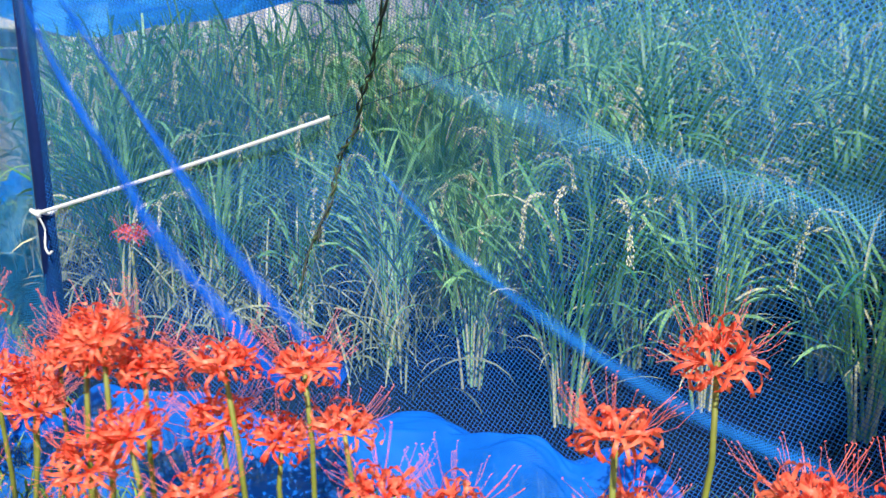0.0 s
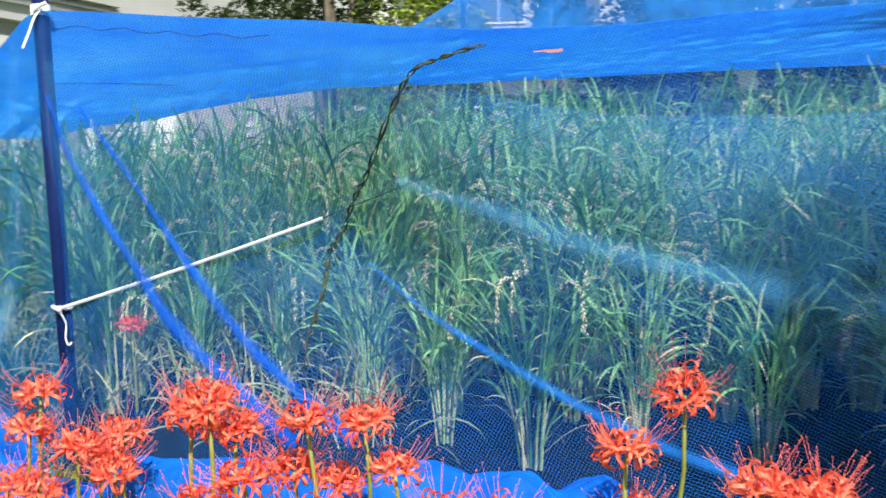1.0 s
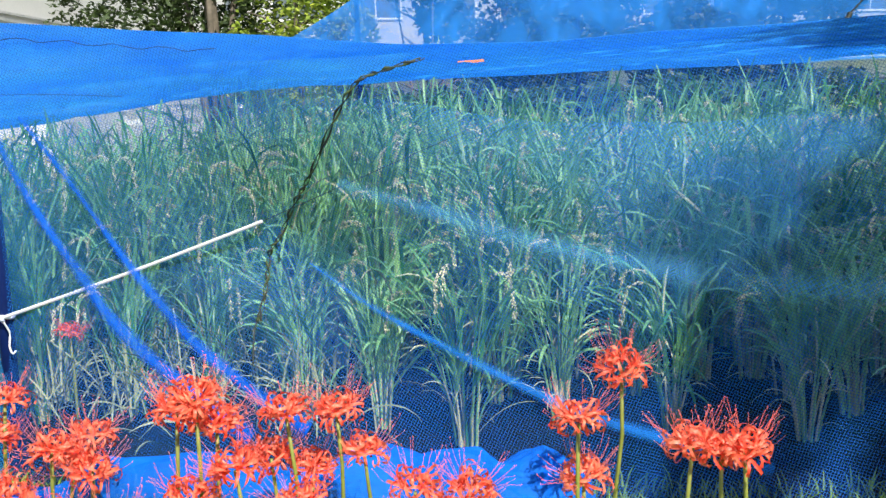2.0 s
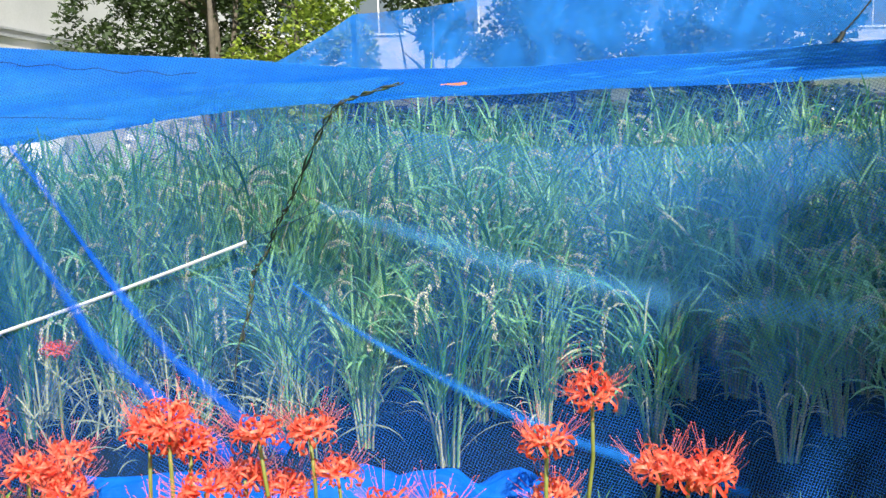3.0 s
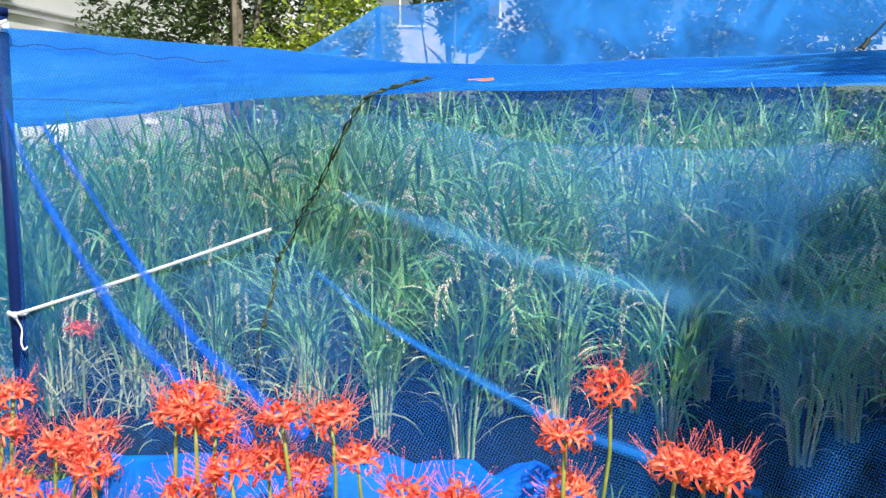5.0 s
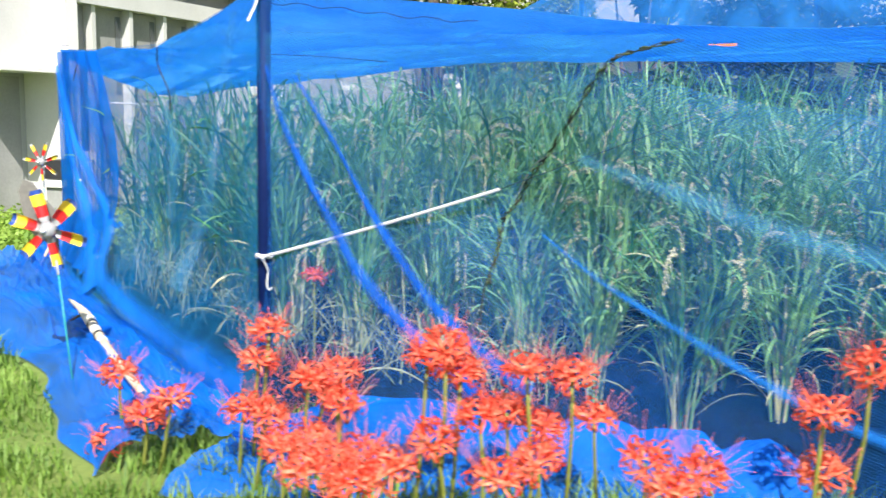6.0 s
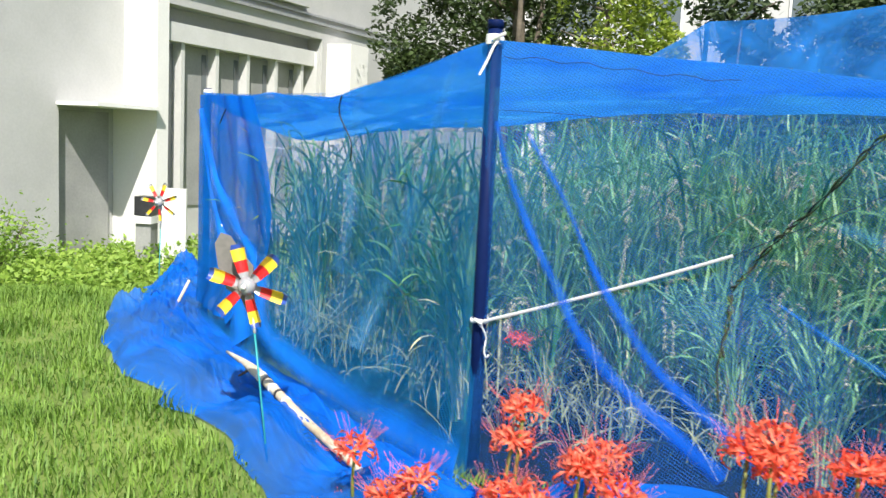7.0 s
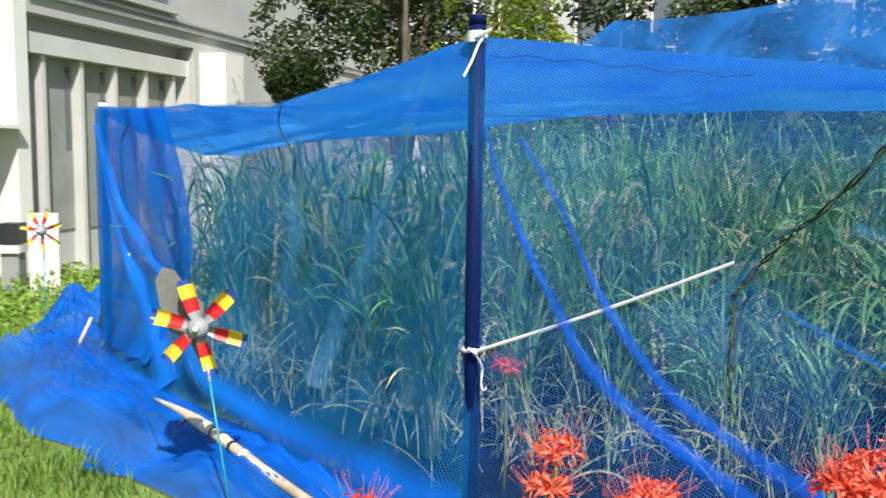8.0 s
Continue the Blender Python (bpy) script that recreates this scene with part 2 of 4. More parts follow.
# ---- mesh helpers ----
class Soup:
    """Vertices and faces gathered for one mesh."""

    def __init__(self):
        self.v, self.f, self.uv = [], [], []

    def quadstrip(self, rows, uvs=None):
        base, n = len(self.v), len(rows[0])
        for r in rows:
            self.v.extend(tuple(p) for p in r)
        for i in range(len(rows) - 1):
            for j in range(n - 1):
                a = base + i * n + j
                self.f.append((a, a + 1, a + n + 1, a + n))
        if uvs:
            self.uv.extend(u for r in uvs for u in r)

    def tube(self, pts, radii, sides=6, cap=True):
        pts = [Vector(p) for p in pts]
        rows, up = [], Vector((0.31, 0.2, 0.93))
        for i, p in enumerate(pts):
            d = (pts[min(i + 1, len(pts) - 1)] - pts[max(i - 1, 0)]).normalized()
            s = d.cross(up)
            if s.length < 0.05:
                s = d.cross(Vector((1, 0, 0)))
            s.normalize()
            u = s.cross(d)
            r = radii[i] if isinstance(radii, (list, tuple)) else radii
            rows.append([p + (s * math.cos(k * 2 * math.pi / sides) + u * math.sin(k * 2 * math.pi / sides)) * r for k in range(sides)])
        base = len(self.v)
        for r in rows:
            self.v.extend(tuple(q) for q in r)
        for i in range(len(rows) - 1):
            for k in range(sides):
                a, b = base + i * sides + k, base + i * sides + (k + 1) % sides
                self.f.append((a, b, b + sides, a + sides))
        if cap:
            self.f.append(tuple(base + k for k in reversed(range(sides))))
            self.f.append(tuple(base + (len(rows) - 1) * sides + k for k in range(sides)))

    def ribbon(self, pts, widths, side):
        """A blade with a shallow fold along its middle."""
        base = len(self.v)
        for p, w in zip(pts, widths):
            p = Vector(p)
            self.v.extend((tuple(p - side * w), tuple(p + Vector((0, 0, -0.25 * w))), tuple(p + side * w)))
        for i in range(len(pts) - 1):
            a = base + i * 3
            self.f.extend(((a, a + 1, a + 4, a + 3), (a + 1, a + 2, a + 5, a + 4)))

    def box(self, lo, hi, m=None):
        base = len(self.v)
        for z in (lo[2], hi[2]):
            for x, y in ((lo[0], lo[1]), (hi[0], lo[1]), (hi[0], hi[1]), (lo[0], hi[1])):
                p = Vector((x, y, z))
                self.v.append(tuple(m @ p if m else p))
        for q in ((3, 2, 1, 0), (4, 5, 6, 7), (0, 1, 5, 4), (1, 2, 6, 5), (2, 3, 7, 6), (3, 0, 4, 7)):
            self.f.append(tuple(base + k for k in q))

    def mesh(self, name, mat, smooth=True):
        me = bpy.data.meshes.new(name)
        me.from_pydata(self.v, [], self.f)
        if self.uv:
            layer = me.uv_layers.new(name="UVMap")
            idx = np.empty(len(me.loops), dtype=np.int32)
            me.loops.foreach_get("vertex_index", idx)
            layer.data.foreach_set("uv", np.array(self.uv, dtype=np.float32)[idx].ravel())
        me.materials.append(mat)
        if smooth:
            me.polygons.foreach_set("use_smooth", [True] * len(me.polygons))
        me.update()
        return me


def part(name, soup, mat, parent, label="", smooth=True):
    ob = new(name, soup.mesh(name, mat, smooth))
    ob.parent = parent
    if label:
        ob["label"] = label
    return ob


def solo(name, soup, mat, label, category, kind="", group="", smooth=True):
    return tagged(new(name, soup.mesh(name, mat, smooth)), label, category, group, kind)


def empty(name, at, label, category, group="", kind=""):
    ob = new(name)
    ob.empty_display_size = 0.05
    ob.matrix_world = at if isinstance(at, Matrix) else Matrix.Translation(at)
    return tagged(ob, label, category, group, kind)


def rnd(a, b):
    return random.uniform(a, b)


def wob(x, y, z=0.0, s=1.0):
    return noise.noise(Vector((x * s, y * s, z * s)))


# ---- ground ----
def ground_z(x, y):
    """Flat round the plot, falling towards the building."""
    d = max(0.0, min(1.0, (y - 2.5 - 0.35 * (x + 3)) / 4.0))
    return -0.45 * d * d * (3 - 2 * d) + 0.015 * wob(x, y, 0, 1.7)


g = Soup()
xs = [-400, -150, -60, -30] + [-16 + 0.5 * i for i in range(65)] + [30, 60, 150, 400]
ys = [-400, -150, -60, -25] + [-8 + 0.5 * i for i in range(57)] + [35, 60, 150, 400]
g.quadstrip([[(x, y, ground_z(x, y)) for x in xs] for y in ys])
solo("ground", g, LAWN, "sunlit mown lawn ground around the netted plot", "ground", "structure")

# ---- the plot ----
FRONT = Vector((0.972, -0.235, 0)).normalized()
BACK_DIR = Vector((0.938, -0.345, 0))
LEFT_POST = Vector((-1.98, 2.27, 0))
RC = Vector((1.51, 4.78, 0))
PM = Vector((3.34, 4.11, 0))
PR = Vector((4.90, 3.54, 0))
OUTN = Vector((0.235, 0.972, 0))
soil = Soup()
outline_rows = []
for i in range(25):
    u = i / 24
    a = FRONT * (7.0 * u) + Vector((0.05, -0.25, 0))
    b = LEFT_POST.lerp(RC, min(1, u * 2.2)) if u < 0.4545 else RC.lerp(RC + BACK_DIR * 7, (u - 0.4545) / 0.5455)
    outline_rows.append([(*(a.lerp(b, j / 20)).to_2d(), 0.035 + 0.025 * wob(u * 9, j * 0.6)) for j in range(21)])
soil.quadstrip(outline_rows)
solo("paddy_soil", soil, SHADED_SOIL, "damp soil of the small rice plot, darkened for shade", "soil", "structure")


def along(x, knots):
    """Straight lines between knots (x, value)."""
    for (a, p), (b, q) in zip(knots, knots[1:]):
        if x <= b:
            return p + (q - p) * max(0.0, (x - a) / (b - a))
    return knots[-1][1]


def front_top(s):
    """Height of the front net's top edge, s metres along it."""
    return along(s, [(0, 1.645), (0.5, 1.60), (1.05, 1.555), (1.5, 1.505), (2.0, 1.495), (3.0, 1.53), (5.0, 1.56), (7.0, 1.6)])


def front_net(s, v):
    """Point of the front net, s metres along, v from the ground hem 0 to the top edge 1."""
    top = front_top(s)
    z = 0.03 + (top - 0.03) * v
    p = FRONT * s
    dent = 0.42 * math.exp(-((s - 0.95) / 0.55) ** 2) * math.exp(-((z - 0.80) / 0.42) ** 2)
    belly = -0.16 * math.exp(-((s - 2.1) / 0.9) ** 2) * math.exp(-((z - 0.6) / 0.5) ** 2)
    flare = -0.38 * max(0, 0.45 - z) ** 1.5 * (0.4 + min(1, s / 0.6))
    wr = 0.035 * wob(s * 1.4, z * 1.2, 3.1) * min(1, s * 3) * (1.2 - v)
    out = Vector((0.235, 0.972, 0))
    q = p + out * (dent + belly + flare + wr - 0.035)
    return Vector((q.x, q.y, z + 0.01 * wob(s * 2, 5.0)))


def left_net(s, v):
    """Point of the left net, s from 0 at the corner post to 1 at the far post."""
    top = along(s, [(0, 1.645), (0.1, 1.60), (0.22, 1.545), (0.37, 1.487), (0.7, 1.50), (1.0, 1.53)])
    z = 0.05 + (top - 0.05) * v
    p = LEFT_POST * s
    out = Vector((-0.753, -0.657, 0))
    flare = 0.55 * max(0, 0.62 - z) ** 1.6 * math.sin(math.pi * min(1, s * 0.9 + 0.1)) ** 0.6
    inn = -0.12 * math.sin(math.pi * s) * math.sin(math.pi * min(1, v))
    wr = 0.03 * wob(s * 4, z * 1.5, 8.0) * math.sin(math.pi * s) ** 0.5
    q = p + out * (flare + inn + wr + 0.035)
    q.z = z
    # the side net wraps round the post and meets the front net
    wrap = max(0.0, 1 - s / 0.034)
    return q.lerp(front_net(0.0, (z - 0.03) / (front_top(0.0) - 0.03)), wrap)


def back_point(s):
    """Upper edge of the low roof along the back, s from 0 at the far left post to 1 at the right end."""
    knots = [(0, (-1.98, 2.27, 1.34)), (0.05, (-1.46, 2.64, 1.22)), (0.10, (-1.04, 2.94, 1.335)), (0.15, (-0.69, 3.20, 1.38)), (0.20, (-0.33, 3.46, 1.50)), (0.25, (0.12, 3.78, 1.60)), (0.30, (0.50, 4.05, 1.635)),
             (0.42, (1.51, 4.78, 1.69)), (0.62, (3.34, 4.11, 1.69)), (0.8, (5.6, 3.27, 1.67)), (1.0, (8.1, 2.35, 1.70))]
    for (a, p), (b, q) in zip(knots, knots[1:]):
        if s <= b:
            return Vector(p).lerp(Vector(q), (s - a) / (b - a))
    return Vector(knots[-1][1])


def sheet(fn, nu, nv, ulen, vlen, u0=0.0, u1=1.0):
    s = Soup()
    rows, uvs = [], []
    for i in range(nu + 1):
        u = u0 + (u1 - u0) * i / nu
        rows.append([fn(u, j / nv) for j in range(nv + 1)])
        uvs.append([(ulen * i / nu, vlen * j / nv) for j in range(nv + 1)])
    s.quadstrip(rows, uvs)
    return s


def roof(u, v):
    a = front_net(7.0 * u, 1.0)
    b = back_point(u)
    p = a.lerp(b, v)
    if u < 0.06:
        p = left_net(v, 1.0).lerp(p, u / 0.06)
    p.z += -0.035 * math.sin(math.pi * v) * math.sin(math.pi * min(1, u * 1.3 + 0.1)) + (0.035 * wob(u * 9, v * 4, 1.0) + 0.018 * wob(u * 26 + v * 8, v * 5, 6.0)) * math.sin(math.pi * v)
    return p


def high_back(u, v):
    """The taller net along the back row of poles."""
    knots = [(0.0, (0.10, 3.80, 1.60), 1.63), (0.2, (1.51, 4.78, 1.68), 2.44), (0.5, (3.34, 4.11, 1.69), 2.66), (0.75, (4.90, 3.54, 1.68), 2.60), (1.0, (8.1, 2.35, 1.70), 2.7)]
    for (a, p, h), (b, q, k) in zip(knots, knots[1:]):
        if u <= b:
            f = (u - a) / (b - a)
            lo, top = Vector(p).lerp(Vector(q), f), h + (k - h) * f - 0.06 * math.sin(math.pi * f)
            return Vector((lo.x + 0.02 * wob(u * 20, v * 3), lo.y - 0.05 + 0.03 * wob(u * 12, v * 2, 4), lo.z + (top - lo.z) * v))
    return Vector((8.1, 2.35, 1.66 + 1.0 * v))


def back_low(u, v):
    p = back_point(u)
    return Vector((p.x + 0.04 * wob(u * 15, v * 2), p.y + 0.06 * wob(u * 15, v * 2, 6), 0.03 + (p.z - 0.03) * v))


enclosure = empty("net_enclosure", (0, 0, 0), "blue woven bird net hung over a small rice plot", "net")
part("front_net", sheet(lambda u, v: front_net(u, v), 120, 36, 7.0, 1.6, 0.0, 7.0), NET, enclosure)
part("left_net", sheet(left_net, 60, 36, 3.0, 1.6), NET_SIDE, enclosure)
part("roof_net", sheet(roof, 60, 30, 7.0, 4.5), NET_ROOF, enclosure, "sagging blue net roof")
weft = Soup()
for k in range(420):
    v = (k + 0.5) / 420
    rows = []
    for i in range(57):
        p = roof(0.75 * i / 56, v)
        rows.append([p + Vector((0, -0.0007, 0)), p + Vector((0, 0, 0.0011)), p + Vector((0, 0.0007, 0)), p + Vector((0, 0, -0.0011)), p + Vector((0, -0.0007, 0))])
    weft.quadstrip(rows)
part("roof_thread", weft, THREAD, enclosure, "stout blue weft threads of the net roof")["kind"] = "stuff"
def haze_layer(u, v):
    """A net layer up to the laced seam, added to paint the pale haze."""
    z = 1.48 - 1.0 * v
    s = u * along(z, [(0.0, 0.84), (0.45, 0.86), (0.82, 0.88), (1.04, 1.035), (1.32, 1.24), (1.41, 1.31), (1.47, 1.50)])
    q = front_net(s, min(1.0, (z - 0.03) / (front_top(s) - 0.03)))
    return q + Vector((0.235, 0.972, 0)) * 0.012


def low_net(u, v):
    """The second width of net to the right of the seam, its upper edge below the front net's."""
    s0 = 0.87 + 6.1 * u
    top = along(s0, [(0.87, 1.36), (1.36, 1.345), (1.65, 1.288), (2.0, 1.237), (2.4, 1.220), (2.75, 1.245), (3.1, 1.275), (5.0, 1.31), (7.0, 1.33)]) + 0.008 * wob(s0 * 3, 2.0)
    z = top - (0.34 + 0.05 * wob(s0 * 1.7, 4.0)) * v
    q = front_net(s0, (z - 0.03) / (front_top(s0) - 0.03))
    return q + OUTN * (0.03 + 0.02 * wob(s0 * 2.2, z * 1.6, 9.0))


part("lower_net", sheet(low_net, 110, 12, 6.1, 0.34), NET_LOW, enclosure, "second width of net laced to the first")
part("haze_net", sheet(haze_layer, 40, 30, 1.0, 1.0), NET_HAZE, enclosure, "second net layer added for the pale haze by the seam")
part("back_net", sheet(back_low, 80, 16, 9.0, 1.6), NET_BACK, enclosure)
part("high_net", sheet(high_back, 80, 12, 8.0, 1.0), NET_FAR, enclosure, "taller blue net along the back poles")


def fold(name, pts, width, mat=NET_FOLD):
    """A rounded strip along the given points: a gathered pleat or a painted sheen."""
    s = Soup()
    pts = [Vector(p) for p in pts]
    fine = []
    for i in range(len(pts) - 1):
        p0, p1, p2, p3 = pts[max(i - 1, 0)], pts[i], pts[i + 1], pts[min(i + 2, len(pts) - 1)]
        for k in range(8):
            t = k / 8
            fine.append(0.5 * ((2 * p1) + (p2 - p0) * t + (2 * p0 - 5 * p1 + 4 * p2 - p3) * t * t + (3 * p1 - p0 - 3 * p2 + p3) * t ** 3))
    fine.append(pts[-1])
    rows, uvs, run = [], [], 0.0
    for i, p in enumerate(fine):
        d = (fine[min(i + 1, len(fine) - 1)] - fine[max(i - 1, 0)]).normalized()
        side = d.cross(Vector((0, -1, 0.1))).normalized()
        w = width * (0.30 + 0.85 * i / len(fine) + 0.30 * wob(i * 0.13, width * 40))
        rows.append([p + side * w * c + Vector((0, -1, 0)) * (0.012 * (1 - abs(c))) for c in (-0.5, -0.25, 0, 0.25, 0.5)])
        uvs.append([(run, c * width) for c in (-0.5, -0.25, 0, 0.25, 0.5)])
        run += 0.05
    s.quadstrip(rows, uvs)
    return part(name, s, mat, enclosure, "darker gathered fold or painted pale sheen of net")


def near(s, z, off=0.012):
    """A point just outside the front net."""
    v = (z - 0.03) / (front_top(s) - 0.03)
    p = front_net(s, v)
    return p + Vector((-0.235, -0.972, 0)) * off


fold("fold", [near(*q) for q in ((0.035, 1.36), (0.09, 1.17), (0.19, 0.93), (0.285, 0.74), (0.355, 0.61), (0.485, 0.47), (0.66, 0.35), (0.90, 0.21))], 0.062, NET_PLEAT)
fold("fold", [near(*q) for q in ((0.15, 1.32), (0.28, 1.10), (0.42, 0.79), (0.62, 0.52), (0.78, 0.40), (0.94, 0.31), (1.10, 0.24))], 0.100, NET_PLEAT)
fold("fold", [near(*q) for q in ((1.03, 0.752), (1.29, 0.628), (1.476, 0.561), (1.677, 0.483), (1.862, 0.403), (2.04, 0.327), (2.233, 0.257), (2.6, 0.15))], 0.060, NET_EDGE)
# Sheen painted across the front net, shaped like the folds.
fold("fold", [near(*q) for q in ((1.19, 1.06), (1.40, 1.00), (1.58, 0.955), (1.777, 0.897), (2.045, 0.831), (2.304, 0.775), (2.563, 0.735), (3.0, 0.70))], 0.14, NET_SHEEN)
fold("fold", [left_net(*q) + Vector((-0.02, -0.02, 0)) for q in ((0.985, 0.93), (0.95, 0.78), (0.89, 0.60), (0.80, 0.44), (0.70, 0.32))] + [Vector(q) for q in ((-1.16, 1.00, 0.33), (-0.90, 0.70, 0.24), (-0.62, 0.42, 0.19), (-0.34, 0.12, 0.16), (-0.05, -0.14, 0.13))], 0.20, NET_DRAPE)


def gathered(u, v):
    """Net bunched against the far post, in upright pleats."""
    s0 = 0.995 - 0.27 * u - 0.05 * u * math.sin(math.pi * v)
    p = left_net(s0, 0.10 + 0.89 * v)
    return p + Vector((-0.753, -0.657, 0)) * (0.018 + 0.016 * math.sin(u * 21 + 2.5 * v) * (0.4 + 0.6 * u))


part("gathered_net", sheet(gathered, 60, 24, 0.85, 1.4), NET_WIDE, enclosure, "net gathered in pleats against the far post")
fold("fold", [left_net(*q) + Vector((-0.02, -0.02, 0)) for q in ((0.97, 0.80), (0.93, 0.58), (0.87, 0.40), (0.79, 0.26), (0.70, 0.16), (0.62, 0.08))], 0.16, NET_DRAPE)
# Two more painted sheen strips, on the side net.
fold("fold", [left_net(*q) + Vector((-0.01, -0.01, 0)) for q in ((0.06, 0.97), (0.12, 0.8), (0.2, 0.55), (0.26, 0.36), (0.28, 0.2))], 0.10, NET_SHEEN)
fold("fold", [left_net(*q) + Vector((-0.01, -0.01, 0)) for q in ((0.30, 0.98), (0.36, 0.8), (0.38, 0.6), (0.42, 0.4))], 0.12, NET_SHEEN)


def heap(name, inner_pts, outer_pts, humps, label, rough=1.0):
    """Net lying in crumpled heaps on the ground between two lines."""
    def edge(pts, u):
        k = min(int(u * (len(pts) - 1)), len(pts) - 2)
        return Vector(pts[k]).lerp(Vector(pts[k + 1]), u * (len(pts) - 1) - k)

    def fn(u, v):
        p = edge(inner_pts, u).lerp(edge(outer_pts, u), v)
        rise = along(v, humps) * (0.75 + 1.1 * wob(u * 7, v * 1.5, 2.0))
        crease = (0.060 * abs(wob(u * 9 + v * 4, v * 5, 7.0)) + 0.035 * abs(wob(u * 7 - v * 9, v * 22, 1.0)) + 0.010 * wob(u * 30, v * 40, 4.0) + 0.022 * max(0.0, 1 - 3.2 * abs(wob(u * 6 + v * 3, v * 4 - u * 2, 3.0))) ** 2) * rough
        side = (0.08 * wob(u * 9, 3.0, v) + 0.018 * wob(u * 19, 5.0, v * 2)) * v
        return Vector((p.x + side, p.y + side, max(0.012 + ground_z(p.x, p.y), p.z + rise * 1.0 + crease * math.sin(math.pi * min(1, v * 0.95 + 0.05)))))

    return part(name, sheet(fn, 200, 80, 3.2, 1.0), NET_HEAP, enclosure, label)


heap("hem", [(-2.2, 2.75, 0.14), (-1.85, 2.0, 0.12), (-1.45, 1.45, 0.10), (-1.0, 0.95, 0.08), (-0.55, 0.5, 0.06), (-0.2, 0.12, 0.05), (0.05, -0.2, 0.05), (0.3, -0.32, 0.05)],
     [(-2.75, 2.45, 0), (-2.42, 1.80, 0), (-2.08, 1.18, 0), (-1.62, 0.78, 0), (-1.25, 0.40, 0), (-0.85, -0.05, 0), (-0.62, -0.45, 0), (-0.35, -0.75, 0)],
     [(0, 0), (0.25, 0.02), (0.5, 0.06), (0.78, 0.10), (0.93, 0.07), (1, 0)], "crumpled blue net hem spread on the lawn", 1.7)
heap("hem", [(0.1, -0.18, 0.04), (0.5, -0.30, 0.04), (0.9, -0.36, 0.04), (1.3, -0.40, 0.05), (1.6, -0.46, 0.05), (1.8, -0.52, 0.04), (1.95, -0.60, 0.03)],
     [(-0.1, -0.85, 0), (0.5, -0.78, 0), (0.9, -0.85, 0), (1.3, -0.80, 0), (1.6, -0.85, 0), (1.8, -0.85, 0), (1.98, -0.75, 0)],
     [(0, 0.0), (0.12, 0.13), (0.3, 0.15), (0.6, 0.07), (0.9, 0.03), (1, 0)], "bunched blue net hem behind the flowers", 0.45)
heap("hem", [(-2.15, 2.55, 0.1), (-2.3, 3.0, 0.16), (-2.45, 3.5, 0.14), (-2.4, 4.0, 0.1)],
     [(-2.6, 2.6, 0), (-2.85, 3.2, 0), (-3.05, 3.9, 0), (-2.75, 4.3, 0)],
     [(0, 0.05), (0.3, 0.12), (0.6, 0.14), (0.85, 0.08), (1, 0)], "crumpled blue net heap by the far post")

# posts


def post(x, y, top, r=0.022):
    e = empty("net_post", (x, y, 0), "dark blue-grey upright garden post holding the net", "post", "net posts")
    s = Soup()
    z0 = ground_z(x, y) - 0.05
    s.tube([(0, 0, z0), (0, 0, top * 0.5), (0.0, 0, top)], r, 12)
    part("shaft", s, POST, e)
    c = Soup()
    c.tube([(0, 0, top - 0.01), (0, 0, top + 0.014), (0, 0, top + 0.018)], [r * 1.10, r * 1.10, r * 1.02], 14)
    part("cap", c, POST, e, "dark plastic end cap")
    return e


corner_post = post(0, 0, 1.70, 0.027)
far_post = post(LEFT_POST.x, LEFT_POST.y, 1.54)
far_tie = Soup()
far_tie.tube([(0, 0, 1.515), (0, 0, 1.535), (0, 0, 1.552)], [0.029, 0.030, 0.027], 12)
part("tie", far_tie, TAPE, far_post, "white cloth tied over the post top")
post(RC.x, RC.y, 2.42)
post(PM.x, PM.y, 2.75)
post(PR.x, PR.y, 2.9)


# ---- rice ----
def grain(ear, c, q, fat):
    """One husk, pointed at both ends."""
    o1 = q.cross(Vector((0.3, 0.5, 0.8))).normalized() * fat
    o2 = q.cross(o1).normalized() * fat
    b = len(ear.v)
    ear.v.extend(tuple(p) for p in (c + q, c + o1, c + o2, c - o1, c - o2, c - q))
    ear.f.extend(((b, b + 1, b + 2), (b, b + 2, b + 3), (b, b + 3, b + 4), (b, b + 4, b + 1), (b + 5, b + 2, b + 1), (b + 5, b + 3, b + 2), (b + 5, b + 4, b + 3), (b + 5, b + 1, b + 4)))


def blade(soup, root, d, rise, length, width, droop):
    """A leaf that leaves its stem at the slope rise and bends over along its length; droop: how far it turns down."""
    n = 8
    p, pts, ws = Vector(root), [], []
    turn = random.gauss(0, 0.5)
    side = Vector((-d.y, d.x, 0)) * math.cos(turn) + Vector((0, 0, 1)) * math.sin(turn) * 0.8
    side.normalize()
    for i in range(n + 1):
        t = i / n
        pts.append(p.copy())
        ws.append(width * (0.55 + 1.25 * t) * (1 - t ** 2.6) ** 0.8 + 0.0005)
        a = rise - droop * (t ** 1.6)
        p = p + (d * math.cos(a) + Vector((0, 0, math.sin(a)))) * (length / n)
    soup.ribbon(pts, ws, side)


